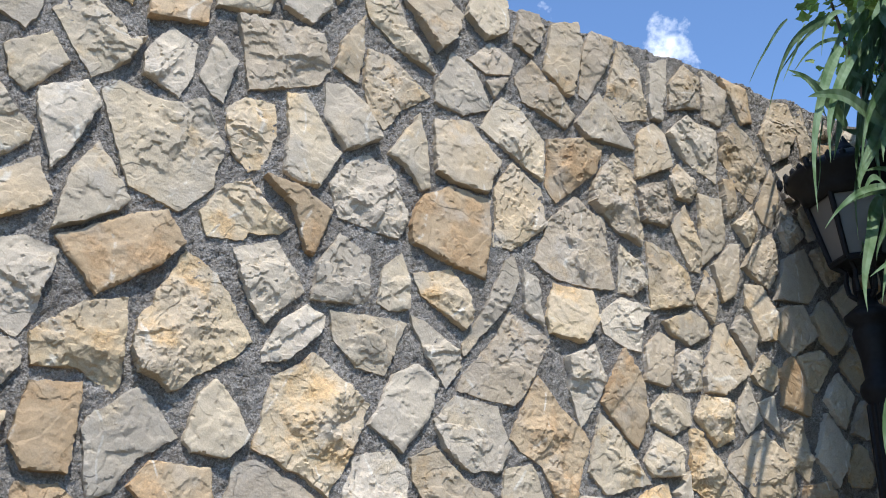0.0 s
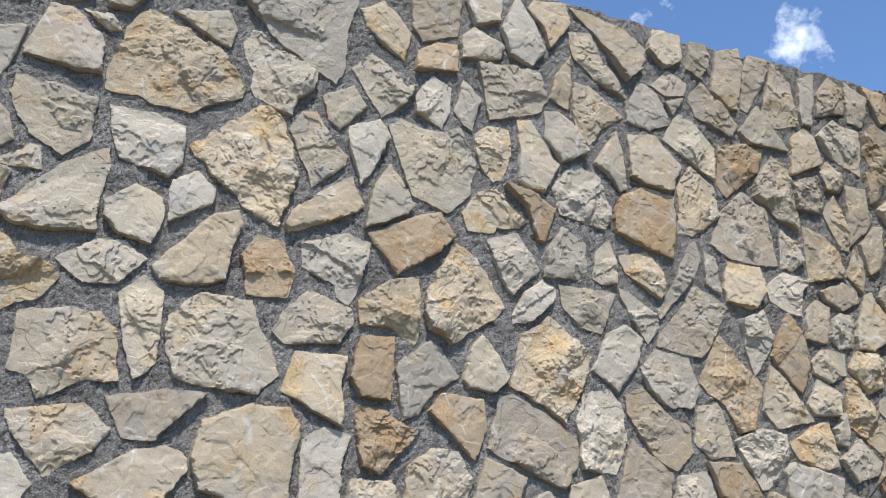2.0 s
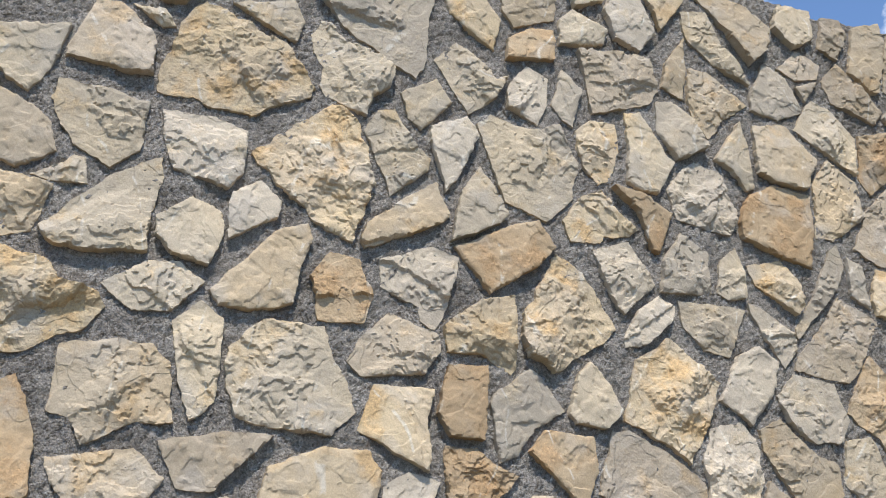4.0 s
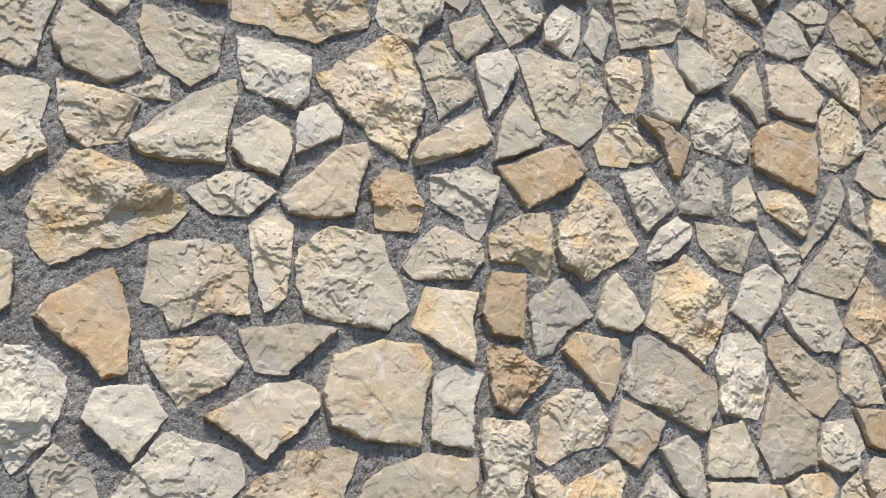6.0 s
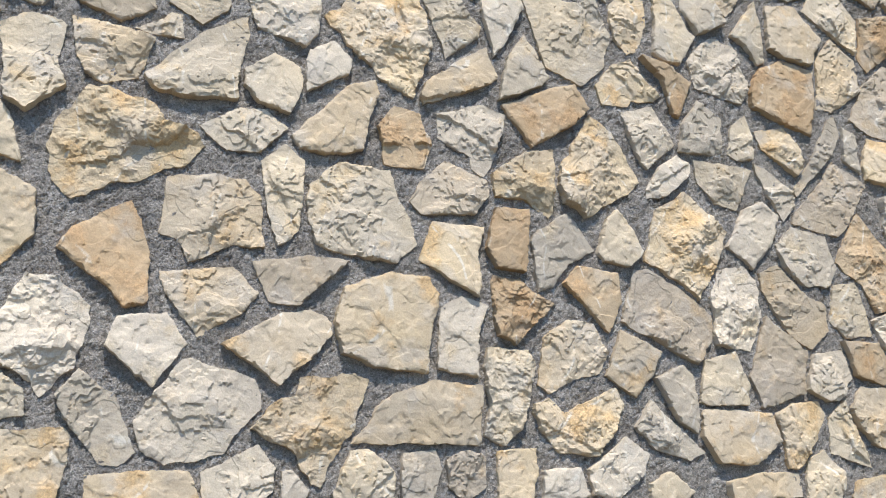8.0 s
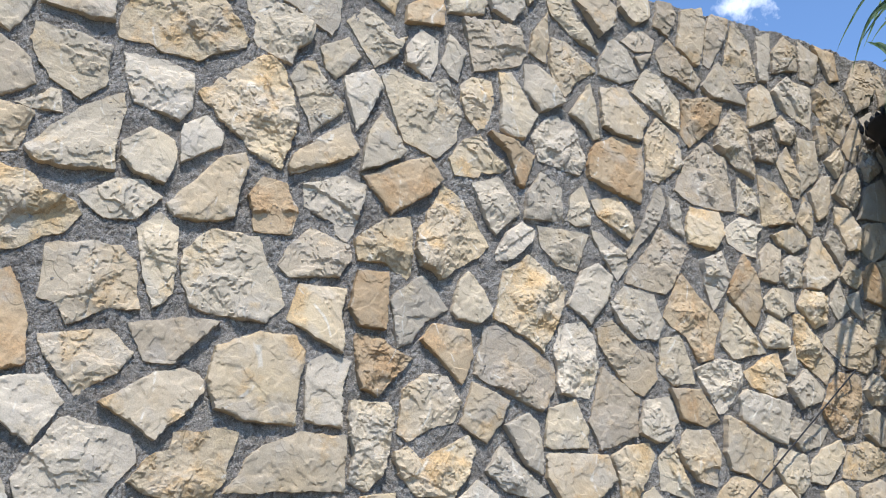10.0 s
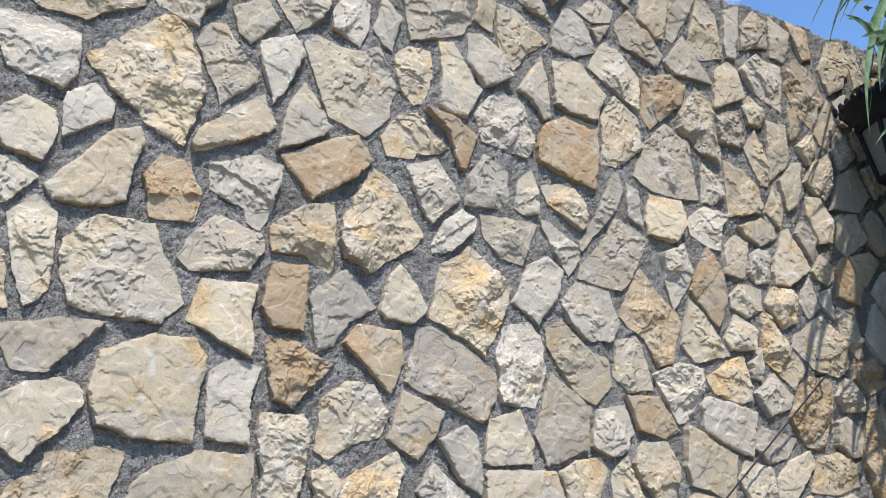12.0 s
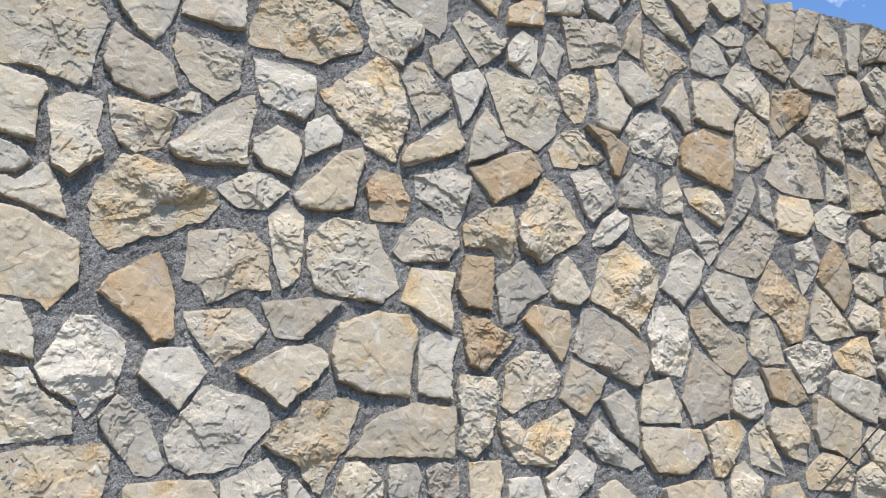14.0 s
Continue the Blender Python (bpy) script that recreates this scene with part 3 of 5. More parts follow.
blade(reeds, (4.18, -0.46, 4.33), (4.03, -0.52, 4.18), (3.66, -0.56, 3.58), 0.038)
blade(reeds, (4.08, -0.38, 4.24), (3.83, -0.44, 4.14), (3.68, -0.48, 3.69), 0.072)
blade(reeds, (4.02, -0.36, 2.72), (3.77, -0.42, 2.50), (3.81, -0.46, 2.28), 0.041)
blade(reeds, (4.07, -0.25, 4.40), (3.90, -0.31, 4.32), (3.77, -0.35, 3.77), 0.058)
blade(reeds, (3.94, -0.48, 4.32), (3.76, -0.54, 4.07), (3.73, -0.58, 3.87), 0.084)
blade(reeds, (4.02, -0.34, 4.24), (3.68, -0.40, 3.95), (3.55, -0.44, 3.73), 0.042)
blade(reeds, (4.30, -0.37, 4.06), (3.95, -0.43, 3.99), (3.80, -0.47, 3.63), 0.056)
blade(reeds, (3.97, -0.38, 3.08), (3.95, -0.44, 3.18), (3.86, -0.48, 2.89), 0.097)
blade(reeds, (4.17, -0.45, 4.00), (3.87, -0.51, 3.80), (3.66, -0.55, 3.43), 0.030)
blade(reeds, (4.31, -0.38, 4.06), (4.04, -0.44, 3.90), (3.89, -0.48, 3.58), 0.059)
blade(reeds, (4.13, -0.26, 3.88), (3.94, -0.32, 3.83), (3.81, -0.36, 3.40), 0.099)
blade(reeds, (3.98, -0.26, 4.07), (3.74, -0.32, 3.85), (3.58, -0.36, 3.54), 0.053)
blade(reeds, (4.03, -0.52, 4.04), (3.52, -0.58, 3.80), (3.33, -0.62, 3.29), 0.050)
blade(reeds, (3.97, -0.52, 3.75), (3.64, -0.58, 3.67), (3.53, -0.62, 3.05), 0.085)
blade(reeds, (3.75, -0.52, 3.23), (3.46, -0.58, 3.48), (3.35, -0.62, 3.25), 0.034)
blade(reeds, (3.73, -0.52, 2.74), (3.30, -0.58, 2.78), (3.28, -0.62, 2.40), 0.050)
blade(reeds, (3.70, -0.52, 2.62), (3.33, -0.58, 2.53), (3.23, -0.62, 2.06), 0.045)
blade(reeds, (3.77, -0.52, 2.90), (3.50, -0.58, 2.92), (3.40, -0.62, 2.57), 0.042)
blade(reeds, (3.45, -0.52, 3.56), (3.27, -0.58, 3.64), (3.08, -0.62, 3.61), 0.045)
blade(reeds, (3.67, -0.52, 3.62), (3.38, -0.58, 3.67), (3.16, -0.62, 3.54), 0.055)
blade(reeds, (3.50, -0.52, 3.88), (3.20, -0.58, 3.58), (3.12, -0.62, 3.15), 0.036)
blade(reeds, (3.57, -0.52, 3.87), (3.29, -0.58, 3.63), (3.21, -0.62, 3.33), 0.034)
blade(reeds, (3.83, -0.52, 3.17), (3.59, -0.58, 3.17), (3.31, -0.62, 2.99), 0.030)
blade(reeds, (3.67, -0.52, 2.49), (3.40, -0.58, 2.43), (3.25, -0.62, 1.92), 0.040)
blade(reeds, (3.66, -0.52, 3.40), (3.35, -0.58, 3.32), (3.15, -0.62, 3.11), 0.024)
blade(reeds, (4.06, -0.52, 4.14), (3.76, -0.58, 3.96), (3.59, -0.62, 3.55), 0.055)
for _ in range(46):
    z = reed_rnd.uniform(1.3, 4.7)
    x, y = 4.0 + 0.03 * z + reed_rnd.uniform(0.05, 0.5), reed_rnd.uniform(-0.60, -0.20)
    way = reed_rnd.uniform(-0.5, 1.2)
    long = reed_rnd.uniform(0.25, 0.55)
    blade(reeds, (x, y, z), (x + 0.4 * way * long, y - reed_rnd.uniform(-0.1, 0.1), z + reed_rnd.uniform(0.1, 0.5) * long), (x + 0.8 * way * long, y - reed_rnd.uniform(-0.1, 0.15), z + reed_rnd.uniform(-1.0, 0.6) * long), reed_rnd.uniform(0.025, 0.055))

# ---- a tree behind the wall, its crown hanging over the corner ----
tree = tagged(new("tree"), "leafy tree with toothed yellow-green leaves behind the wall", "tree")
trunk = bmesh.new()
spine = [Vector((7.5, 1.9, 0)), Vector((7.4, 1.85, 1.6)), Vector((7.5, 1.8, 3.2)), Vector((7.3, 1.7, 4.8)), Vector((7.2, 1.7, 6.4))]
for i, (a, b) in enumerate(zip(spine, spine[1:])):
    rod(trunk, a, b, 0.13 - 0.025 * i, 10, 0.13 - 0.025 * (i + 1))
part("trunk", trunk, BARK, tree)
tree_rnd = random.Random(8)
tips = []
for k in range(16):
    start = spine[2].lerp(spine[4], tree_rnd.random())
    end = Vector((tree_rnd.uniform(5.6, 7.4), tree_rnd.uniform(0.8, 1.3), tree_rnd.uniform(5.9, 7.0)))
    bend = start.lerp(end, 0.5) + Vector((0, 0, 0.25))
    limb = bmesh.new()
    rod(limb, start, bend, 0.04, 7, 0.025)
    rod(limb, bend, end, 0.025, 7, 0.008)
    part("limb", limb, BARK, tree)
    tips += [end, bend.lerp(end, 0.6), bend]
tips += [Vector(p) for p in ((5.35, 0.9, 5.93), (5.5, 0.9, 5.86), (5.65, 0.9, 5.8), (5.8, 0.85, 5.72), (5.95, 0.9, 5.66), (6.15, 0.9, 5.6), (5.5, 0.9, 6.1), (5.75, 1.0, 6.0), (6.0, 1.0, 5.9))]
tips = [p + Vector((0.16, 0, 0.14)) for p in tips]
verts, faces = [], []
for tip in tips:
    for _ in range(85):
        p = tip + Vector((tree_rnd.gauss(0, 0.12), tree_rnd.gauss(0, 0.14), tree_rnd.gauss(0, 0.10)))
        turn = Euler((tree_rnd.uniform(-0.9, 0.9), tree_rnd.uniform(-0.9, 0.9), tree_rnd.uniform(0, 6.3))).to_matrix()
        r = tree_rnd.uniform(0.045, 0.075)
        base = len(verts)
        verts.append(p)
        for k in range(15):
            a = 2 * math.pi * k / 15
            rr = r * (1.0 if k % 3 == 0 else 0.62 if k % 3 == 1 else 0.72) * (0.8 + 0.35 * math.cos(a))
            verts.append(p + turn @ Vector((rr * math.cos(a), rr * math.sin(a), -0.25 * rr * abs(math.sin(a)))))
        faces += [(base, base + 1 + k, base + 1 + (k + 1) % 15) for k in range(15)]
crown = new("crown", mesh_of("crown", verts, faces, BUSH))
crown.parent = tree
tagged(crown, kind="stuff")

# unseen tree added before the wall, past its planted end: crown shades lantern's corner
unseen_shade_tree = tagged(new("tree"), "unseen leafy tree added before the wall to shade the lantern", "tree")
trunk = bmesh.new()
spine = [Vector((5.6, -1.5, 0)), Vector((5.5, -1.45, 1.7)), Vector((5.3, -1.45, 3.4)), Vector((5.0, -1.4, 4.7)), Vector((4.6, -1.35, 5.8))]
for i, (a, b) in enumerate(zip(spine, spine[1:])):
    rod(trunk, a, b, 0.12 - 0.022 * i, 10, 0.12 - 0.022 * (i + 1))
part("trunk", trunk, BARK, unseen_shade_tree)
verts, faces = [], []
for k in range(560):
    deep = tree_rnd.uniform(0.95, 1.75) if k < 270 else tree_rnd.uniform(0.62, 1.3)
    tip = Vector((3.78 - 0.30 * deep + tree_rnd.random() ** 1.3 * (0.42 if k % 4 else 1.0), -deep, 1.8 + 1.10 * tree_rnd.random() + 1.70 * deep))
    # clumps nearer the wall, added to keep sky light off the corner
    if k >= 270:
        tip.x += 0.22 + 0.4 * tree_rnd.random()
        tip.z = tree_rnd.uniform(0.7, 2.6) + 1.70 * deep
    if 150 <= k < 270:
        tip.z = tree_rnd.uniform(0.9, 2.0) + 1.2 * deep
        tip.x += 0.06
    tip.x += 0.15 * max(0.0, 3.1 - (tip.z - 1.7 * deep)) - 0.01
    if k % 12 == 0:
        limb = bmesh.new()
        start = spine[2].lerp(spine[4], tree_rnd.random())
        rod(limb, start, tip, 0.03, 7, 0.007)
        part("limb", limb, BARK, unseen_shade_tree)
    for _ in range(36):
        p = tip + Vector((tree_rnd.gauss(0, 0.045), tree_rnd.gauss(0, 0.09), tree_rnd.gauss(0, 0.09)))
        turn = Euler((tree_rnd.uniform(-0.9, 0.9), tree_rnd.uniform(-0.9, 0.9), tree_rnd.uniform(0, 6.3))).to_matrix()
        r = tree_rnd.uniform(0.06, 0.10)
        base = len(verts)
        verts.append(p)
        for j in range(9):
            a = 2 * math.pi * j / 9
            rr = r * (1.0 if j % 3 == 0 else 0.7) * (0.8 + 0.3 * math.cos(a))
            verts.append(p + turn @ Vector((rr * math.cos(a), rr * math.sin(a), -0.2 * rr * abs(math.sin(a)))))
        faces += [(base, base + 1 + j, base + 1 + (j + 1) % 9) for j in range(9)]
crown = new("crown", mesh_of("crown", verts, faces, BUSH))
crown.parent = unseen_shade_tree
tagged(crown, kind="stuff")

# ---- the wall: a mortar bed with stones laid in it ----
WALL_TOP, WALL_LEFT, CORNER = 4.01, -3.2, 4.45


def wall_bed(name, at, along, out, length, height, thick, step):
    """A mortar wall with a lumpy face, an uneven top and a plain back. along, out: unit vectors."""
    xs = [0.0]
    while xs[-1] < length:
        xs.append(xs[-1] + (step if 2.2 < xs[-1] < 7.7 else 0.04))
    zs = [0.0]
    while zs[-1] < height:
        zs.append(zs[-1] + (step if zs[-1] > 1.3 else 0.04))
    nx, nz = len(xs), len(zs)
    verts, faces = [], []
    rows = []
    grit_rnd = random.Random(3)
    for j in range(nz):
        row = []
        for i in range(nx):
            s, z = min(xs[i], length), min(zs[j], height)
            p = Vector(at) + along * s
            up = z + (0.035 * noise.noise((p.x * 1.7, p.y * 1.7, 3.1)) + 0.02 * noise.noise((p.x * 9, p.y * 9, 7.7))) * (z / height) ** 8
            lump = 0.0065 * noise.fractal((p.x * 11, p.y * 11 + 4, z * 11), 0.7, 2.2, 4) + 0.006 * grit_rnd.random() ** 2 - 0.008 * grit_rnd.random() ** 4
            p = p + along * (0.5 * step * (grit_rnd.random() - 0.5)) * (0 < i < nx - 1)
            if j == nz - 1:
                lump -= 0.012
            row.append(len(verts))
            verts.append(p + out * lump + Vector((0, 0, up)))
        rows.append(row)
    for j in range(nz - 1):
        for i in range(nx - 1):
            faces.append((rows[j][i], rows[j][i + 1], rows[j + 1][i + 1], rows[j + 1][i]))
    back_top, back_low = [], []
    for i in range(nx):
        back_top.append(len(verts))
        verts.append(verts[rows[-1][i]] - out * thick + Vector((0, 0, 0.012 * noise.noise((i * 0.4, 5, 1)))))
    for i in range(nx):
        back_low.append(len(verts))
        verts.append(verts[rows[0][i]] - out * thick)
    for i in range(nx - 1):
        faces.append((rows[-1][i], rows[-1][i + 1], back_top[i + 1], back_top[i]))
        faces.append((back_top[i], back_top[i + 1], back_low[i + 1], back_low[i]))
    for i, flip in ((0, False), (nx - 1, True)):
        loop = [rows[j][i] for j in range(nz)] + [back_top[i], back_low[i]]
        faces.append(tuple(loop if flip else loop[::-1]))
    return new(name, mesh_of(name, verts, faces, MORTAR, True))


wall = tagged(wall_bed("wall_north", (WALL_LEFT, 0, 0), Vector((1, 0, 0)), Vector((0, -1, 0)), 6.6 - WALL_LEFT, WALL_TOP, 0.34, 0.0085),
              "tall rubble wall of pale limestone in grey mortar, sunlit", "wall", kind="structure")

PLACED, LAID = [], []


def stone_mesh(tone, crust, corners, seed, rich=True, splits=()):
    """A split stone: corners as (x, z) round its middle; a jagged rim, a bevelled lip and a cleft face."""
    rnd = random.Random(seed)
    pts = [Vector(c) for c, d in zip(corners, corners[1:] + corners[:1]) if math.dist(c, d) > 0.006]
    size = math.sqrt(abs(sum(a.x * b.y - b.x * a.y for a, b in zip(pts, pts[1:] + pts[:1]))) / 2)
    rim = []
    total = sum((b - a).length for a, b in zip(pts, pts[1:] + pts[:1]))
    want = min(210, max(56, total / 0.0052)) if rich else 16
    for a, b in zip(pts, pts[1:] + pts[:1]):
        k = max(1, round(want * (b - a).length / total))
        side_way = Vector((b.y - a.y, a.x - b.x)).normalized()
        for i in range(k):
            f = i / k
            p = a + (b - a) * f
            ease = min(1.0, 4 * f * (1 - f) + 0.25)
            off = (size * 0.034 * noise.noise((p.x * 17 + seed, p.y * 22, seed)) * (1.5 if crust == 3 else 1.0) * ease
                   + 0.0030 * noise.noise((p.x * 60 + seed, p.y * 60, 3.0)) + 0.0022 * noise.noise((p.x * 210 + seed, p.y * 210, 9.0)))
            rim.append(p + side_way * off)
    mid = sum(rim, Vector((0, 0))) / len(rim)
    deep = rnd.uniform(0.017, 0.029) + 0.015 * min(size, 0.3) + (0.004 if crust == 3 else 0)
    tilt = Vector((rnd.uniform(-1, 1), rnd.uniform(-1.0, 0.7))) * 0.11
    o = rnd.uniform(0, 90)

    # facets: planes that fall away from the middle of the face
    facets = []
    for _ in range({1: 2, 2: 4, 3: 4}[crust]):
        turn = rnd.uniform(0, 2 * math.pi)
        facets.append((math.cos(turn), math.sin(turn), rnd.uniform(0.0, 0.33) * size, {1: rnd.uniform(0.06, 0.20), 2: rnd.uniform(0.14, 0.48), 3: rnd.uniform(0.12, 0.40)}[crust]))
    # ledges: ragged lines across the face past which a leaf of the stone has split away
    ledges = []
    for _ in range({1: rnd.choice((0, 1, 1)), 2: rnd.choice((1, 2, 2)), 3: 2}[crust]):
        turn = rnd.uniform(0, 2 * math.pi)
        ledges.append((math.cos(turn), math.sin(turn), rnd.uniform(-0.05, 0.34) * size, rnd.uniform(0, 60), {1: 0.0035, 2: rnd.uniform(0.004, 0.009), 3: 0.007}[crust]))

    if splits:
        ledges = [(math.cos(radians(way)), math.sin(radians(way)), off * size, rnd.uniform(0, 60), drop / 1000) for way, off, drop in splits]
    # thin leaves: the face steps down along wandering lines, flat in between
    leaf_rise = {1: 0.0032, 2: 0.0054, 3: 0.0050}[crust]
    leaf_count = {1: 1.9, 2: 2.9, 3: 4.0}[crust]
    worn = rnd.uniform(0.15, 0.75)
    low_lip = rnd.uniform(0.004, 0.010)

    def lift(p, f):
        q = p - mid
        h = tilt.dot(q)
        for cx, cz, far_off, key, drop in ledges:
            d = q.x * cx + q.y * cz - far_off
            d += size * (0.10 if splits else 0.18) * noise.noise((p.x * 10 + key, p.y * 10, key)) + 0.009 * noise.noise((p.x * 33, p.y * 33 + key, key)) + 0.004 * noise.noise((p.x * 80, p.y * 80, key))
            h -= drop * min(1.0, max(0.0, d / 0.005 + 0.5))
        tall = leaf_count * (noise.fractal((p.x * 8 + o, p.y * 8, o), 0.9, 2.2, 4) + 3.0)
        low = math.floor(tall)
        h += leaf_rise * (low - 3.0 * leaf_count + min(1.0, max(0.0, (tall - low - 0.88) / 0.12)))
        h += {1: 0.0012, 2: 0.0022, 3: 0.0085}[crust] * noise.fractal((p.x * 17 + o, p.y * 17, o), 0.9, 2.1, 3)
        if crust == 3:
            h -= 0.006 * max(0.0, noise.noise((p.x * 38 + o, p.y * 38, 4.0)) - 0.25)
        qx = q.x + 0.024 * noise.noise((p.x * 13 + o, p.y * 13, 8.0)) + 0.006 * noise.noise((p.x * 48 + o, p.y * 48, 8.0))
        qy = q.y + 0.024 * noise.noise((p.x * 13 + o, p.y * 13, 15.0)) + 0.006 * noise.noise((p.x * 48 + o, p.y * 48, 15.0))
        fall = sum(slope * max(0.0, qx * cx + qy * cz - off) for cx, cz, off, slope in facets)
        h -= fall / (1.0 + fall / (0.8 * deep))
        if f < 0.02:
            wide = 0.009 + 0.007 * noise.noise((p.x * 14 + o, p.y * 14, 30.0))
            h -= worn * (0.004 + 0.006 * noise.noise((p.x * 11 + o, p.y * 11, 40.0))) * max(0.0, 1.0 - f / wide) ** 2
        return h

    def chip(p):
        return 1.0 - 0.45 * min(1.0, max(0.0, 2.4 * noise.noise((p.x * 42 + o, p.y * 42, 2.0)) - 0.25))

    verts, faces = [], []
    m = len(rim)
    if rich:
        # a triangle net over the face, evenly fine, so that ledges and facets break where they like
        gap = min(0.0062, max(0.0046, size / 34))
        px = np.array([p.x for p in rim])
        pz = np.array([p.y for p in rim])
        cols = np.arange(px.min(), px.max(), gap)
        lines = np.arange(pz.min(), pz.max(), gap * 0.866)
        gx_, gz_ = np.meshgrid(cols, lines)
        gx_ = gx_ + (np.arange(len(lines)) % 2)[:, None] * gap / 2
        jig = np.random.RandomState(int(seed * 7919) % 100000)
        gx_, gz_ = (gx_ + jig.uniform(-0.22, 0.22, gx_.shape) * gap).ravel(), (gz_ + jig.uniform(-0.22, 0.22, gz_.shape) * gap).ravel()
        x0, z0, x1, z1 = px[:, None], pz[:, None], np.roll(px, -1)[:, None], np.roll(pz, -1)[:, None]
        cross_ = ((z0 > gz_) != (z1 > gz_)) & (gx_ < x0 + (gz_ - z0) / np.where(z1 == z0, 1e-9, z1 - z0) * (x1 - x0))
        inset = np.hypot(gx_ - x0, gz_ - z0).min(0)
        keep = (cross_.sum(0) % 2 == 1) & (inset > gap * 0.55)
        inset = list(inset[keep])
        flat = rim + [Vector((x_, z_)) for x_, z_ in zip(gx_[keep], gz_[keep])]
        out, _, tris, origin, _, _ = delaunay_2d_cdt(flat, [(i, (i + 1) % m) for i in range(m)], [], 1, 1e-6)
        at = {}
        for i, (p, src) in enumerate(zip(out, origin)):
            edge = [k for k in src if k < m]
            for k in edge:
                at[k] = i
            h = deep + lift(p, 0.0 if edge or not src else inset[src[0] - m])
            verts.append((p.x, -max(low_lip, h * (chip(p) if edge else 1.0)), p.y))
        for t in tris:
            a, b, c = (out[i] for i in t)
            turned = (b.x - a.x) * (c.y - a.y) - (b.y - a.y) * (c.x - a.x) < 0
            faces.append(tuple(t[::-1]) if turned else tuple(t))
        base = len(verts)
        for k in range(m):
            q = mid + (rim[k] - mid) * 1.012
            verts.append((q.x, 0.02, q.y))
        for k in range(m):
            j = (k + 1) % m
            if k in at and j in at and at[k] != at[j]:
                faces.append((base + k, base + j, at[j], at[k]))
    else:
        rings = (1.03, 1.0, 0.93, 0.55)
        for k, f in enumerate(rings):
            for p in rim:
                q = mid + (p - mid) * f
                verts.append((q.x, 0.02 if k == 0 else -max(low_lip, deep + lift(q, f)), q.y))
        for k in range(len(rings) - 1):
            for i in range(m):
                j = (i + 1) % m
                faces.append((k * m + i, k * m + j, (k + 1) * m + j, (k + 1) * m + i))
        verts.append((mid.x, -(deep + lift(mid, 1.0)), mid.y))
        last = (len(rings) - 1) * m
        for i in range(m):
            faces.append((last + i, last + (i + 1) % m, len(verts) - 1))
    me = mesh_of("stone", verts, faces, STONE[tone, crust], False)
    if rich:
        me.polygons.foreach_set("use_smooth", [True] * len(me.polygons))
        me.set_sharp_from_angle(angle=radians(26))
    return me


def within(x, z, poly):
    hit = False
    for (x0, z0), (x1, z1) in zip(poly, poly[1:] + poly[:1]):
        if (z0 > z) != (z1 > z) and x < x0 + (z - z0) / (z1 - z0) * (x1 - x0):
            hit = not hit
    return hit


def stone(tone, crust, x, z, *mm, ledges=()):
    """One stone of the wall: its tone, how rough it is, its middle in metres and its corners round that in millimetres.
    ledges: where a leaf has split away: the way it drops (degrees), how far off the middle, by how many millimetres."""
    grow = 1.02 + 4.5 / (sum(math.hypot(a, b) for a, b in zip(mm[::2], mm[1::2])) / (len(mm) / 2))
    corners = [(grow * a / 1000, grow * b / 1000) for a, b in zip(mm[::2], mm[1::2])]
    peak = max(b for _, b in corners)
    if x > 1.7 and z + peak > 3.84:
        corners = [(a, b * (WALL_TOP - 0.010 - z) / peak if b > 0 else b) for a, b in corners]
    near_by = [poly for bx, bz, poly in PLACED if math.dist((x, z), (bx, bz)) < 0.6]
    tips = [(x + a, z + b) for a, b in corners]
    if any(within(*q, tips) for poly in near_by for q in poly) or any(within(*q, poly) for poly in near_by for q in tips):
        corners = [(a / grow, b / grow) for a, b in corners]
        tips = [(x + a, z + b) for a, b in corners]
        corners = [(0.9 * a, 0.9 * b) if any(within(*q, poly) for poly in near_by) else (a, b) for (a, b), q in zip(corners, tips)]
    LAID.append((tone, crust, x, z, ledges))
    PLACED.append((x, z, [(x + a, z + b) for a, b in corners]))


def off_line(p, a, b):
    dx, dz = b[0] - a[0], b[1] - a[1]
    k = max(0.0, min(1.0, ((p[0] - a[0]) * dx + (p[1] - a[1]) * dz) / max(1e-9, dx * dx + dz * dz)))
    return math.dist(p, (a[0] + k * dx, a[1] + k * dz))


def settle(steps, joint):
    """Grows each stone's corners towards its neighbours, down to a thin joint."""
    for i, (x, z, poly) in enumerate(PLACED):
        near_by = [other for k, (bx, bz, other) in enumerate(PLACED) if k != i and math.dist((x, z), (bx, bz)) < 0.6]
        reach = steps[1] if x > 2.2 else steps[0]
        for c in range(len(poly)):
            px, pz = poly[c]
            far = math.dist((px, pz), (x, z))
            for more in reach:
                tip = (px + (px - x) / far * more, min(WALL_TOP - 0.010, pz + (pz - z) / far * more))
                before, after = poly[c - 1], poly[(c + 1) % len(poly)]
                tests = [tip] + [(tip[0] * k + q[0] * (1 - k), tip[1] * k + q[1] * (1 - k)) for q in (before, after) for k in (0.33, 0.66)]
                if all(not within(*t, o) and min(off_line(t, a, b) for a, b in zip(o, o[1:] + o[:1])) > joint for o in near_by for t in tests) \
                        and all(not within(*q, poly[:c] + [tip] + poly[c + 1:]) for o in near_by for q in o):
                    poly[c] = tip
                    break


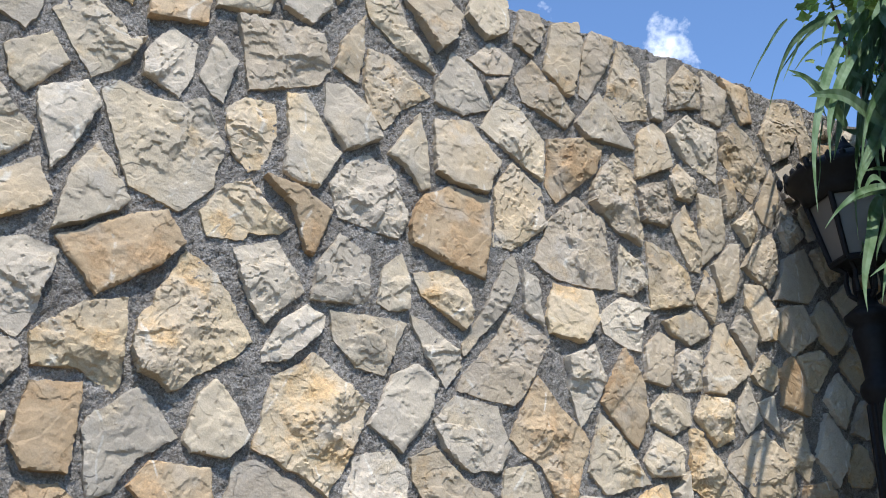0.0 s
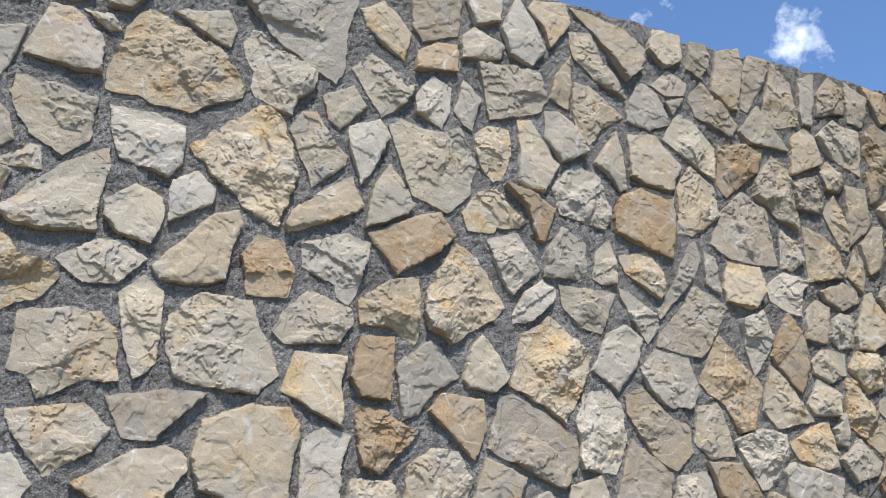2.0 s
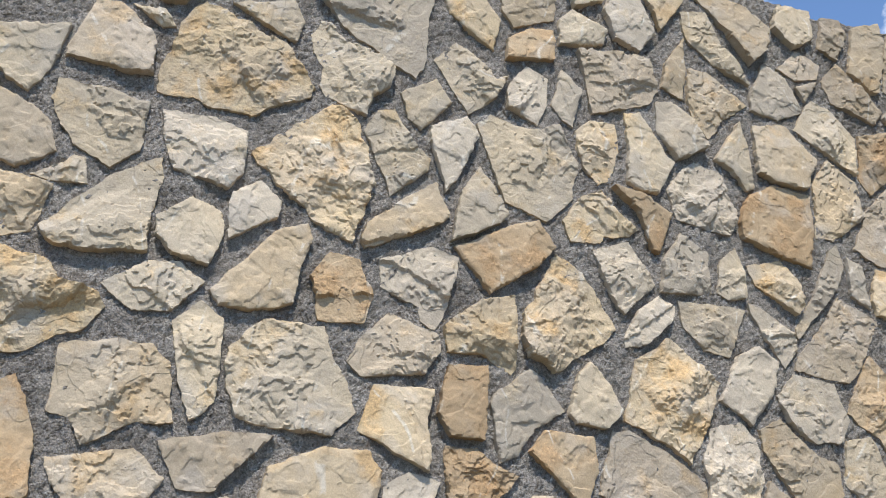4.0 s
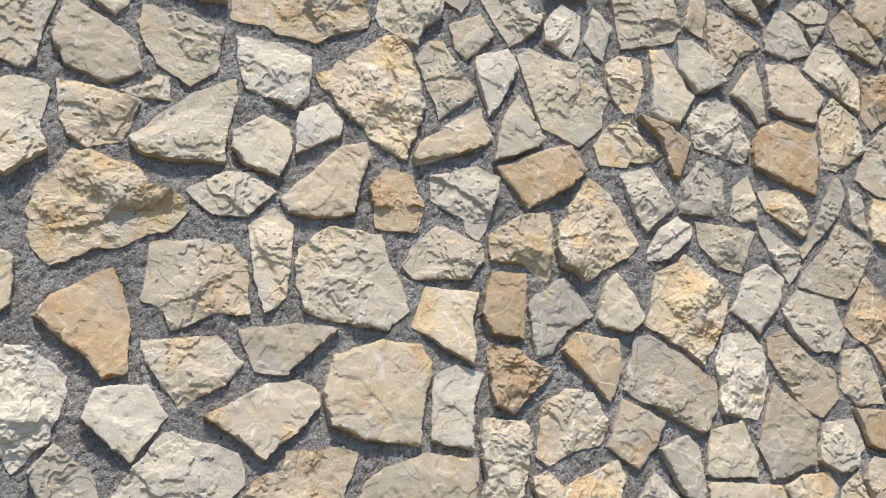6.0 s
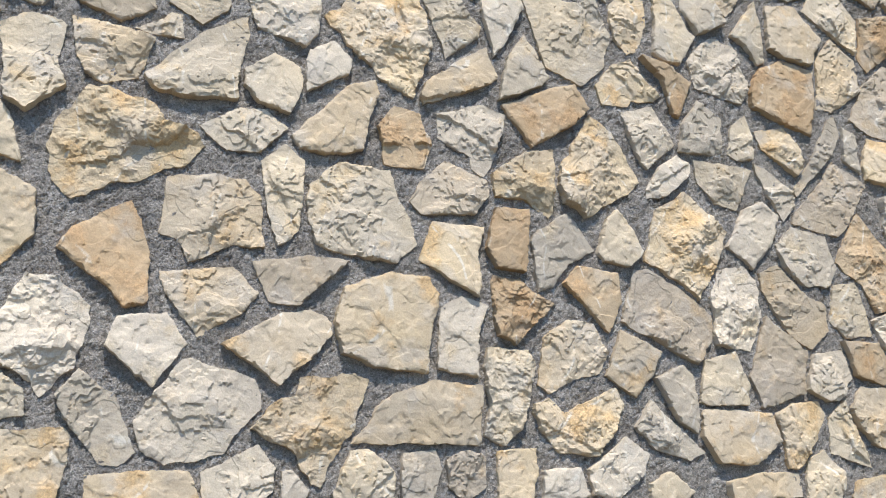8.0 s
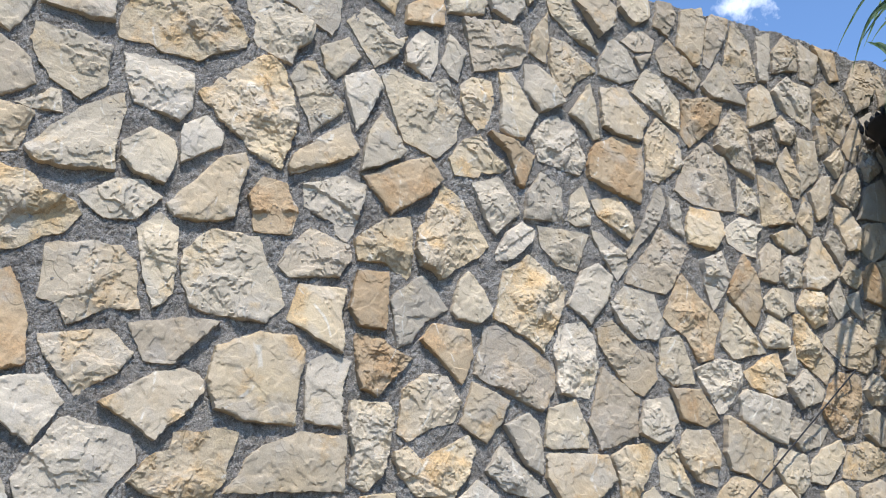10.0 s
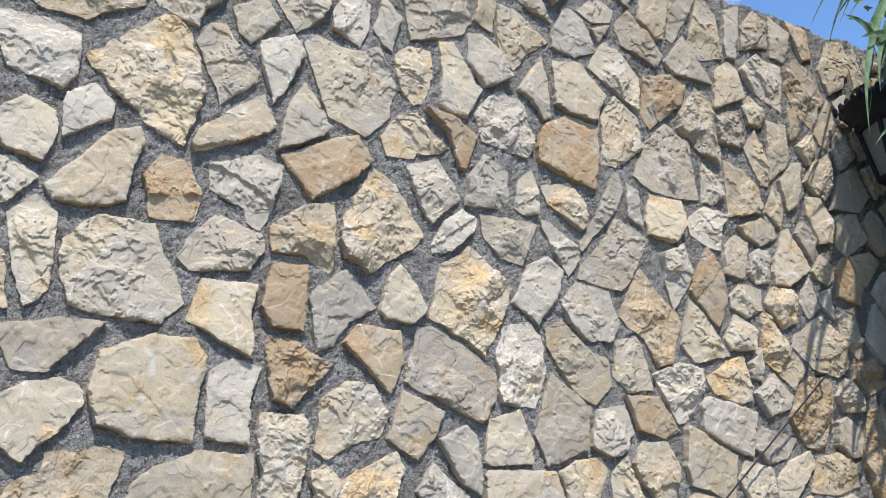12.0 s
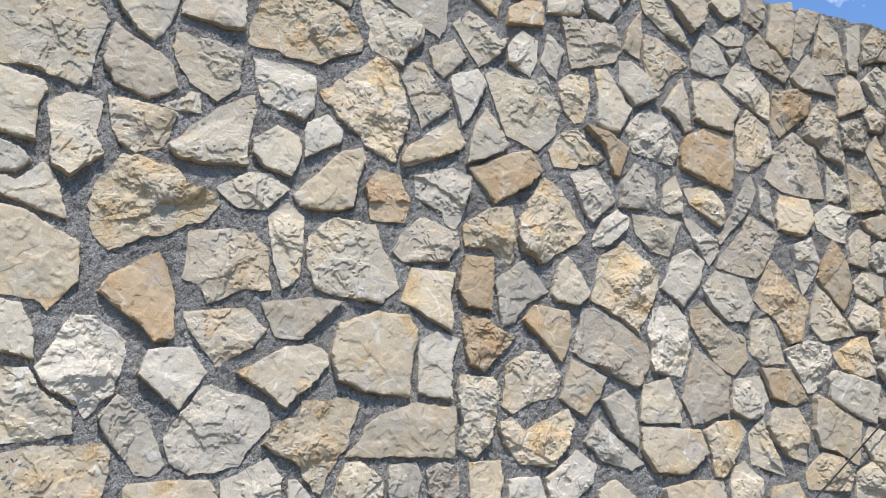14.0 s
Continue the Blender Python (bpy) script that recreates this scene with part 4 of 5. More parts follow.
# tone, roughness, middle, corners
stone("cream", 2, -0.31, 3.09, -164, -116, -62, -110, 92, -147, 114, -111, 126, -39, 164, 110, 75, 186, -135, 152, -222, 45)
stone("cream", 1, -0.41, 2.84, -94, -102, -28, -103, 74, -114, 72, 1, 88, 55, 72, 82, -60, 108, -130, 78)
stone("cream", 2, -0.21, 2.79, -71, -27, -56, -137, -1, -162, 84, -77, 54, -12, 59, 49, 67, 92, 24, 108, -37, 105, -102, 71)
stone("taupe", 1, -0.04, 3.06, -74, -88, 40, -122, 128, -65, 100, 15, 69, 40, -30, 82, -101, 130, -120, -14)
stone("cream", 1, -0.02, 3.25, -37, -61, 13, -88, 84, -32, 87, 116, -139, 56)
stone("taupe", 1, 0.17, 3.35, 36, -84, 148, -94, 119, 29, 27, 113, -47, 122, -61, 58, -98, -37, -95, -70)
stone("cream", 2, 0.18, 3.10, -83, -17, -57, -83, 44, -119, 107, -62, 112, -6, 115, 69, -6, 89, -105, 99, -114, 42)
stone("yellow", 3, 0.51, 3.34, -111, -118, -51, -131, 61, -139, 139, -90, 212, -52, 225, -23, 135, 100, 63, 112, -44, 169, -91, 185, -130, 131, -181, -39, -184, -116, ledges=[(215, 0.0, 12)])
stone("white", 2, 0.46, 3.07, -92, -3, -66, -67, 80, -111, 104, -49, 102, 68, 13, 93, -114, 90, ledges=[(85, 0.3, 12)])
stone("yellow", 3, 0.80, 3.05, -112, 113, -197, 29, -89, -76, 9, -154, 82, -182, 100, -110, 133, -2, 76, 174, 1, 225, ledges=[(200, -0.15, 10)])
stone("buff", 2, -0.03, 2.83, -69, -11, -40, -66, 8, -91, 96, -60, 120, 59, -3, 79, -95, 87)
stone("cream", 2, 0.12, 2.95, -32, -41, 58, -32, 50, 41, 16, 40, 0, 13, -79, -29)
stone("cream", 2, 0.25, 2.85, -9, 102, -94, 16, -167, -69, -121, -112, -5, -110, 98, -96, 93, 12, 114, 102, 107, 174, ledges=[(120, 0.2, 9)])
stone("cream", 1, 0.45, 2.83, -79, 17, -79, -24, -32, -65, 53, -82, 93, -8, 71, 55, -2, 83)
stone("white", 1, 0.60, 2.92, -53, -25, -44, -93, 66, -20, 73, 21, 18, 66, -46, 31)
stone("buff", 1, 0.66, 2.74, -75, -2, -128, -62, -104, -99, -34, -103, 71, -73, 83, 26, 106, 99, 92, 140, 12, 107)
stone("ochre", 3, 0.87, 2.72, -83, 24, -65, -22, -57, -84, 56, -78, 78, -7, 53, 32, 39, 80, -36, 93, ledges=[(-80, 0.12, 18)])
stone("white", 2, 1.09, 2.75, -106, -6, -10, -41, 0, -91, 43, -110, 67, -38, 98, 101, 26, 123, -113, 66, ledges=[(-110, 0.0, 12), (-90, 0.38, 12)])
stone("cream", 2, 0.83, 3.41, -90, 24, -55, -14, -66, -70, -47, -101, 67, -140, 79, -76, 125, -39, 134, 18, 103, 48, -6, 70, -42, 118, -75, 129, -100, 77)
stone("cream", 1, 0.62, 3.52, -61, -8, 5, -39, 54, -55, 71, 13, 41, 68, -119, 24)
stone("cream", 2, 0.30, 3.45, 4, -24, 53, -25, 5, 21, -77, 28)
stone("grey", 2, 0.96, 3.59, -140, -41, -30, -106, 81, -166, 107, -100, 158, 50, 160, 189, -125, 119, -224, 54, ledges=[(-100, 0.15, 9)])
stone("cream", 1, 1.07, 3.32, -36, -39, -2, -86, 78, 26, 32, 89, -60, 33)
stone("cream", 2, 1.23, 3.45, -51, -61, -16, -125, 82, -59, 96, 27, 58, 5, 34, 45, -57, 108, -120, 35)
stone("white", 2, 1.41, 3.42, -64, -43, -6, -63, 29, -96, 51, -12, 57, 74, -9, 103, -72, 25)
stone("grey", 1, 1.53, 3.43, -9, -54, 26, -80, 50, 47, -11, 103, -38, -14)
stone("taupe", 2, 1.73, 3.55, -113, -51, -101, -133, 88, -58, 120, -11, 96, 97, 64, 100, -143, 77, ledges=[(-80, 0.08, 8)])
stone("white", 1, 1.16, 3.18, -45, -66, -11, -134, 19, -73, 78, 65, 44, 124, -61, 73, -55, 30)
stone("cream", 2, 1.00, 3.15, -51, -39, -27, -69, -14, -124, 30, -80, 86, -33, 96, 4, 25, 60, -12, 136, -58, 121, -94, 58)
stone("cream", 2, 1.41, 3.21, -91, -92, -68, -142, 56, -193, 148, -117, 171, 16, 87, 124, 18, 95, -51, 100, -119, 122, -158, 84, ledges=[(-110, 0.25, 8)])
stone("yellow", 2, 1.64, 3.28, -66, 3, -47, -63, 1, -110, 37, -90, 70, 13, 63, 108, -23, 102, -71, 61)
stone("cream", 1, 1.80, 3.29, -48, 13, -57, -85, -12, -110, 38, -111, 96, -1, 66, 41, -9, 145, -64, 143)
stone("grey", 1, 1.92, 3.42, -65, -30, -3, -113, 97, -52, 54, 38, -11, 84, -63, 70)
stone("buff", 2, 2.05, 3.52, -87, 11, -55, -69, -10, -109, 18, -76, 47, -30, 147, 35, -2, 125, -70, 132)
stone("buff", 1, 1.93, 3.65, -31, 5, -54, -86, 20, -109, 34, 11, 31, 102, 11, 70)
stone("cream", 2, 2.07, 3.75, -87, 9, 7, -57, 137, -113, 95, 22, -15, 111, -107, 56)
stone("buff", 1, 2.16, 3.88, -102, 32, -15, -72, 60, -161, 116, -99, 143, -1, 57, 66, -87, 102, -198, 114)
stone("buff", 1, 1.86, 3.91, -30, -80, 18, -121, 100, -2, 85, 97, -54, 86, -108, 35)
stone("grey", 1, 2.30, 3.60, -80, -52, 9, -87, 121, -26, 48, 76, -23, 110, -86, -1)
stone("cream", 1, 2.14, 3.33, -23, -26, 28, -96, 51, -71, 35, 51, 11, 135, -76, -1)
stone("buff", 1, 2.32, 3.39, -92, -72, -37, -85, 76, -105, 122, 3, 17, 96, -11, 115, -99, 80)
stone("cream", 2, 2.51, 3.51, 0, -74, 81, -121, 91, 2, 11, 76, -47, 102, -114, -9)
stone("white", 3, 2.00, 3.17, -96, -76, 14, -88, 90, -98, 120, -20, 75, 100, -4, 126, -58, 94, -116, 20)
stone("ochre", 1, 2.28, 3.14, -119, -65, 1, -121, 91, -121, 121, -12, 129, 117, -13, 123, -99, 79, -144, -17)
stone("yellow", 2, 1.64, 3.04, -93, -73, 0, -77, 12, -40, 96, -28, 121, -6, 37, 56, 1, 102, -59, 70, -116, -11, ledges=[(-135, 0.0, 9)])
stone("ochre", 1, 1.80, 3.08, -26, 14, 10, -90, 34, -101, 82, 26, -13, 64, -104, 79)
stone("ochre", 1, 1.37, 2.90, -78, -134, 87, -39, 127, 34, 63, 105, -47, 64, -173, -5)
stone("cream", 1, 1.26, 3.03, 52, -46, 73, -13, 38, 50, -8, 117, -58, 28, -84, -118)
stone("buff", 1, 1.03, 2.94, -102, -89, -36, -55, 102, 16, 128, 43, 87, 137, -2, 67, -97, -17, -117, -62, ledges=[(-70, 0.28, 14)])
stone("yellow", 2, 1.28, 2.63, -100, -46, -9, -39, 72, -86, 84, -69, 82, 132, -11, 106, -113, 22)
stone("yellow", 3, 1.51, 2.73, -100, -129, -17, -168, 92, -89, 172, -20, 119, 65, 70, 138, -16, 206, -41, 131, -112, -7, -123, -77)
stone("grey", 2, 1.71, 2.86, -46, -37, 0, -99, 12, -82, 110, 2, 26, 134, -93, 87)
stone("grey", 2, 1.93, 2.94, 74, -78, 72, 52, -19, 96, -72, 9, -98, -98)
stone("cream", 2, 2.09, 2.93, -18, -68, 42, -69, 39, 24, 15, 88, -34, 40, -50, -53)
stone("yellow", 2, 2.26, 2.93, -66, -12, 39, -76, 54, -50, 45, 20, 7, 79, -104, 41)
stone("white", 2, 1.79, 2.74, -76, -79, -9, -62, 77, 18, 95, 66, 42, 102, -32, 33, -80, -51, ledges=[(-50, 0.0, 7)])
stone("cream", 2, 1.99, 2.75, -74, -6, -13, -63, 62, -74, 133, 74, -90, 70)
stone("grey", 2, 2.42, 2.94, -98, -165, 54, 4, 120, 116, 64, 142, 33, 111, -34, -35, -111, -144)
stone("grey", 1, 2.55, 2.98, -18, -38, 37, -77, 16, 30, -30, 72)
stone("grey", 2, 2.21, 2.77, -61, 47, -11, -14, 38, -104, 81, -46, 84, 1, -21, 54, -80, 90)
stone("taupe", 2, 2.46, 2.75, -145, -81, 19, -111, 49, -88, 118, 54, 151, 95, 10, 145, -24, 67, -148, -47)
stone("taupe", 2, 2.74, 3.15, -79, -84, 74, -94, 158, -105, 95, 120, -11, 164, -95, 80, -151, -47, ledges=[(200, 0.1, 8)])
stone("buff", 2, 2.50, 3.24, -65, -29, -77, -120, -14, -124, 114, -17, 93, 96, -8, 152, -74, 59)
stone("ochre", 2, 2.72, 3.45, -95, -93, -51, -123, 101, -8, 127, 94, 14, 80, -81, 71)
stone("grey", 1, 2.87, 3.64, -68, -65, 146, -69, 57, 36, -19, 102, -112, -21)
stone("taupe", 2, 2.62, 3.70, -63, -50, 73, -97, 124, -56, 8, 67, -36, 96, -89, 12)
stone("taupe", 2, 2.43, 3.74, -37, -60, 70, -22, 59, 30, -14, 79, -79, -9)
stone("taupe", 1, 2.44, 3.66, -7, -43, 45, 48, -34, 5)
stone("buff", 1, 2.71, 3.84, 4, -106, 27, -100, 57, 52, 47, 121, -37, 82, -81, -59)
stone("taupe", 1, 2.85, 3.87, -40, -144, 10, -39, 80, 54, 74, 96, -9, 101, -49, 31, -63, -116)
stone("taupe", 2, 2.58, 3.91, 6, -85, 55, 15, 33, 67, -31, 47, -54, -45)
stone("cream", 1, 2.41, 3.91, -8, -82, 57, -21, 63, 67, -45, 47, -64, -15)
stone("buff", 2, 2.98, 3.78, -36, -99, 77, -56, 68, 73, -12, 125, -114, -48)
stone("buff", 1, 3.10, 3.61, -96, -140, 83, -71, 68, 84, 0, 96, -76, 34)
stone("grey", 1, 3.13, 3.83, -37, -97, 8, -94, 41, 27, 54, 136, -23, 84, -46, -55)
stone("buff", 2, 3.27, 3.88, -71, -75, 76, -51, 73, 54, 2, 71, -77, 13)
stone("taupe", 1, 3.41, 3.86, -49, -57, 25, -53, 59, 47, -48, 79)
stone("ochre", 1, 3.55, 3.90, 2, -64, 45, -37, 37, 38, -94, 49)
stone("grey", 2, 3.31, 3.67, -65, -59, 70, -114, 114, -16, 92, 83, -45, 93, -160, 20, ledges=[(-135, 0.15, 12)])
stone("buff", 3, 3.52, 3.68, -108, -29, -64, -107, 39, -157, 156, -26, 97, 81, -7, 146, -92, 80)
stone("buff", 3, 2.93, 3.37, -119, -25, -45, -90, 65, -121, 87, -76, 49, 25, 59, 110, -20, 148, -112, 44)
stone("taupe", 2, 3.21, 3.50, -21, -44, 31, -47, 55, 1, -5, 73, -54, 19)
stone("taupe", 3, 3.09, 3.37, -70, -48, 59, -90, 60, -7, 32, 99, -74, 61)
stone("buff", 2, 3.22, 3.29, -2, -133, 38, -98, 39, 40, -1, 130, -81, 43)
stone("cream", 1, 3.34, 3.37, -63, -161, 57, -68, 59, 118, -50, 108)
stone("buff", 1, 3.43, 3.51, -13, -76, 29, -38, 24, 48, -23, 52)
stone("buff", 1, 3.39, 3.22, -59, 0, -21, -103, 20, -69, 60, 79, 25, 86, -38, 17)
stone("cream", 3, 2.96, 3.10, -4, -49, 49, -8, 39, 43, -36, 94, -69, -56)
stone("yellow", 2, 3.11, 3.14, -77, -123, 97, -66, 93, 28, 13, 67, -67, 91, -79, -5)
stone("buff", 2, 3.29, 3.11, 13, -86, 49, 42, 3, 89, -48, -30)
stone("taupe", 2, 3.57, 3.28, -61, -69, 27, -95, 59, -18, 84, 131, -37, 78, -72, -29)
stone("cream", 3, 3.53, 3.41, -21, -86, 51, 15, 22, 68, -64, -9)
stone("buff", 1, 3.64, 3.51, -37, -65, 14, -99, 52, 57, 36, 144, -57, -26)
stone("buff", 1, 3.54, 3.09, -49, 7, -12, -97, 45, -87, 59, -2, 21, 103, -56, 75)
stone("buff", 2, 3.76, 3.85, -53, -128, 14, -81, 93, 32, 67, 111, -18, 82, -95, -31)
stone("buff", 2, 3.90, 3.88, -22, -86, 35, -41, 7, 73, -32, 37)
stone("white", 2, 2.92, 2.94, -75, -32, -2, -83, 48, -63, 41, 13, 95, 61, -14, 94, -101, 14)
stone("yellow", 1, 2.69, 2.94, -76, -70, 43, -75, 96, -4, 89, 84, -48, 84, -87, -22)
stone("cream", 1, 3.18, 2.97, -75, -32, 3, -71, 80, -7, 86, 34, 22, 63, -87, 5)
stone("taupe", 1, 3.05, 2.86, -62, -81, 18, -82, 69, 54, 5, 70, -50, 23)
stone("white", 2, 3.17, 2.83, -50, -31, -23, -78, 46, -56, 63, 63, -4, 66, -41, 34)
stone("buff", 1, 3.32, 2.85, -82, -91, -4, -88, 20, -45, 131, -3, 30, 141, -5, 136, -81, -34)
stone("grey", 1, 3.44, 2.98, 22, -65, 51, 7, -13, 51, -54, 17)
stone("cream", 2, 3.54, 2.85, -39, -22, 9, -55, 86, -31, 63, 46, -7, 63, -89, -3)
stone("grey", 1, 3.51, 2.73, -30, -31, 37, -54, 36, 46, -38, 28)
stone("ochre", 1, 3.67, 2.82, -65, -57, 52, -82, 65, -13, -8, 99, -61, 72)
stone("grey", 1, 3.43, 2.72, -11, -73, 67, -24, -1, 97, -54, -14)
stone("yellow", 3, 3.27, 2.68, -55, -33, 6, -76, 76, -55, 95, 63, -40, 70, -83, 1)
stone("cream", 2, 3.08, 2.68, -60, -33, 0, -63, 86, -27, 80, 48, -17, 60, -88, 0)
stone("ochre", 1, 2.91, 2.68, -22, -87, 22, -106, 63, -27, 59, 72, -8, 174, -105, -1)
stone("white", 2, 2.75, 2.73, -47, -17, -26, -110, 24, -55, 63, 24, 27, 117, -69, 65)
stone("ochre", 3, 2.60, 2.54, -20, -55, 28, -164, 74, -125, 132, 10, 51, 94, -29, 178, -78, 100, -134, 0)
stone("cream", 2, 2.83, 2.53, -23, -112, 135, -72, 43, 73, -30, 100, -50, 50, -92, -62)
stone("cream", 2, 3.03, 2.53, -38, -50, 50, -35, 76, 41, -15, 79, -51, -10)
stone("yellow", 3, 3.24, 2.49, -22, -54, 64, -143, 144, -61, -29, 131, -77, 138, -85, -36)
stone("buff", 2, 3.46, 2.53, -37, -73, 80, -98, 141, -54, 105, 44, 12, 124, -121, 44, -164, -11)
stone("cream", 3, 3.66, 2.61, -40, -29, 22, -87, 53, -19, 21, 109, -74, 45)
stone("ochre", 3, 3.73, 2.45, -65, -19, -1, -64, 79, -31, 65, 85, -56, 33)
stone("grey", 1, 3.10, 2.41, -19, -23, 27, -43, 25, 65, -20, 12)
stone("yellow", 2, 2.97, 2.35, -69, -39, 32, -89, 84, -49, 73, 104, -10, 72, -94, 5)
stone("white", 3, 2.73, 2.30, -84, -35, -18, -97, 24, -104, 95, 4, 104, 85, -15, 85, -120, 40)
stone("cream", 2, 2.50, 2.36, -8, -87, 78, -57, 70, 10, 36, 109, -49, 87, -100, -51)
stone("buff", 2, 2.28, 2.36, -112, 33, -41, -78, 8, -127, 60, -133, 132, -72, 124, 15, 44, 29, -5, 89, -68, 148, -123, 87)
stone("white", 3, 2.04, 2.34, -76, -53, -67, -135, 55, -145, 111, -34, 91, 93, 42, 141, -59, 96, -86, 9)
stone("taupe", 2, 1.78, 2.27, -152, -36, -7, -92, 108, -142, 157, -68, 160, 15, 78, 68, -61, 135, -118, 138, -141, 5, ledges=[(45, 0.1, 9)])
stone("yellow", 3, 1.87, 2.52, -35, -122, 35, -172, 100, -42, 141, 61, 55, 115, -17, 170, -114, 100, -167, -76)
stone("white", 1, 2.13, 2.61, -10, -131, 60, -38, 91, 57, 27, 93, -40, 60, -108, -71)
stone("grey", 2, 2.34, 2.53, -102, -41, -11, -74, 70, -76, 116, -14, 82, 97, -54, 101, -125, 35)
stone("ochre", 1, 1.53, 2.31, -43, -51, 39, -111, 87, -18, 65, 70, -66, 74, -107, 20)
stone("cream", 1, 1.60, 2.49, -49, -69, 39, -74, 101, -25, 51, 52, -1, 107, -39, 70, -72, -47)
stone("grey", 1, 1.39, 2.44, -60, -136, -9, -115, 31, -41, 121, 11, 50, 92, 18, 108, -75, 34, -89, 13)
stone("ochre", 1, 1.23, 2.44, -43, -80, 43, -84, 49, -10, 56, 110, -50, 94, -75, -26)
stone("ochre", 3, 1.25, 2.24, -100, 19, -69, -17, -50, -92, 8, -109, 66, -41, 125, 21, 56, 37, 12, 80, -71, 78)
stone("grey", 1, 1.09, 2.15, 39, -130, 38, -1, 69, 75, -14, 95, -77, 51, -73, -117)
stone("yellow", 1, 0.86, 2.15, -161, -19, -132, -105, -39, -133, 108, -135, 117, -5, 139, 91, 102, 134, -10, 136, -138, 76)
stone("cream", 3, 1.23, 1.97, -45, -31, -60, -119, -3, -143, 43, -97, 80, -24, 87, 85, 65, 129, -61, 119, -68, 65)
stone("buff", 2, 1.44, 2.10, -71, -124, 9, -63, 92, -38, 123, 21, 80, 114, -15, 105, -86, 51, -102, -89)
stone("buff", 1, 1.67, 2.08, -5, -113, 57, -14, 80, 62, -53, 114, -102, -25)
stone("grey", 1, 1.85, 2.00, -24, -63, 43, -117, 52, -59, 25, 77, -9, 104, -107, 58)
stone("grey", 2, 1.80, 1.88, -53, -37, 58, -59, 104, -34, 81, -16, -74, 100, -125, 21, ledges=[(45, 0.0, 9)])
stone("cream", 1, 1.99, 2.06, -59, -78, 85, -50, 87, 11, 43, 110, -67, 70, -89, -60)
stone("taupe", 1, 2.20, 2.13, -65, -140, 98, -65, 113, 73, -37, 177, -101, -27)
stone("white", 2, 2.41, 2.12, -17, -86, 38, -66, 85, 12, 50, 96, -58, 76, -93, -43)
stone("ochre", 1, 2.59, 2.19, -67, -45, 42, -70, 103, -32, 27, 72, -108, 60)
stone("grey", 1, 2.93, 2.19, -91, -22, 21, -93, 111, -109, 148, 54, -77, 93, -125, 66)
stone("buff", 1, 2.83, 2.01, -86, -46, 55, -82, 97, -102, 133, 66, -85, 151, -108, 18)
stone("buff", 2, 2.60, 2.01, -64, -35, -13, -75, 55, -93, 94, 16, 44, 89, -54, 83, -87, 17)
stone("yellow", 2, 2.28, 1.95, -49, -31, -41, -111, -4, -114, 54, -6, 83, 37, 74, 88, -30, 71, -83, 27)
stone("buff", 1, 2.04, 1.91, -123, -16, -68, -90, 51, -86, 152, -13, 120, 75, 9, 69, -121, 62)
stone("yellow", 3, 1.47, 1.91, -129, -34, -58, -102, 64, -101, 116, -31, 152, 54, 126, 109, -40, 16, -101, 57, -150, 36)
stone("cream", 2, 2.46, 1.94, -89, -100, 87, -85, 47, 13, 0, 104, -57, 49)
stone("cream", 2, 3.06, 1.97, -25, -47, 17, -78, 85, -30, 67, 59, -39, 75, -91, 28)
stone("grey", 2, 3.16, 2.12, -28, -57, 70, -39, 97, 32, -44, 58, -99, -4)
stone("cream", 1, 3.25, 2.02, -89, -80, -9, -76, 108, 45, 83, 91, -20, 61, -79, -11)
stone("ochre", 3, 3.39, 2.29, -54, -156, 14, -151, 98, 0, 108, 100, -8, 126, -47, 98, -118, -42)
stone("grey", 2, 3.20, 2.31, -41, -59, 53, -35, 83, 11, -5, 83, -112, 6)
stone("cream", 3, 3.60, 2.34, -33, -56, 77, -34, 66, 2, -11, 71, -76, 3)
stone("cream", 1, 3.57, 2.18, -61, -22, -2, -79, 69, -74, 88, 25, -8, 79, -65, 50)
stone("yellow", 2, 3.48, 2.04, -7, -86, 106, -33, 102, 38, 23, 81, -84, 51, -137, -69)
stone("ochre", 3, 3.75, 2.12, -36, -179, 46, -127, 109, -1, 41, 208, -59, 162, -108, -38)
stone("taupe", 1, 3.75, 3.24, 51, -75, 105, 7, 47, 112, -58, 63, -122, -91)
stone("taupe", 1, 3.70, 3.05, -11, -86, 85, -15, 38, 84, -50, 52, -78, -41)
stone("grey", 1, 3.82, 2.62, 5, -121, 71, 18, -5, 117, -88, -27)
stone("buff", 2, 2.79, 1.87, -105, -67, 66, -62, 102, -11, 66, 57, -34, 69, -114, -15)
stone("cream", 1, -0.34, 2.56, -66, -34, 63, -68, 128, -86, 92, 23, 42, 81, -41, 18, -76, 31, -120, 4)
stone("grey", 1, -0.41, 2.65, -39, -55, 34, -52, 78, -5, 30, 34, -21, 44, -63, 46)
stone("yellow", 1, -0.30, 2.31, -159, -57, -57, -105, 39, -102, 76, -133, 117, -77, 150, -33, 138, 77, 4, 141, -98, 167, -203, 172)
stone("yellow", 3, 0.05, 2.57, -156, -133, -106, -173, -55, -141, 81, -81, 167, -36, 210, 21, 185, 54, 93, 70, 76, 107, -50, 141, -105, 141, -159, 49, -181, -39, ledges=[(-60, 0.1, 14)])
stone("cream", 2, 0.39, 2.67, -48, -68, 39, -58, 104, 17, 41, 63, -32, 50, -126, -15)
stone("cream", 2, 0.51, 2.49, -66, 81, -37, -64, -2, -149, 67, -127, 52, 99, -6, 139, ledges=[(-150, 0.1, 8)])
stone("buff", 2, 0.32, 2.40, -132, -70, -76, -93, -49, -141, 56, -80, 139, -75, 121, 65, 72, 104, 6, 109, -23, 102, -127, 81, ledges=[(0, 0.02, 9), (-60, 0.1, 7)])
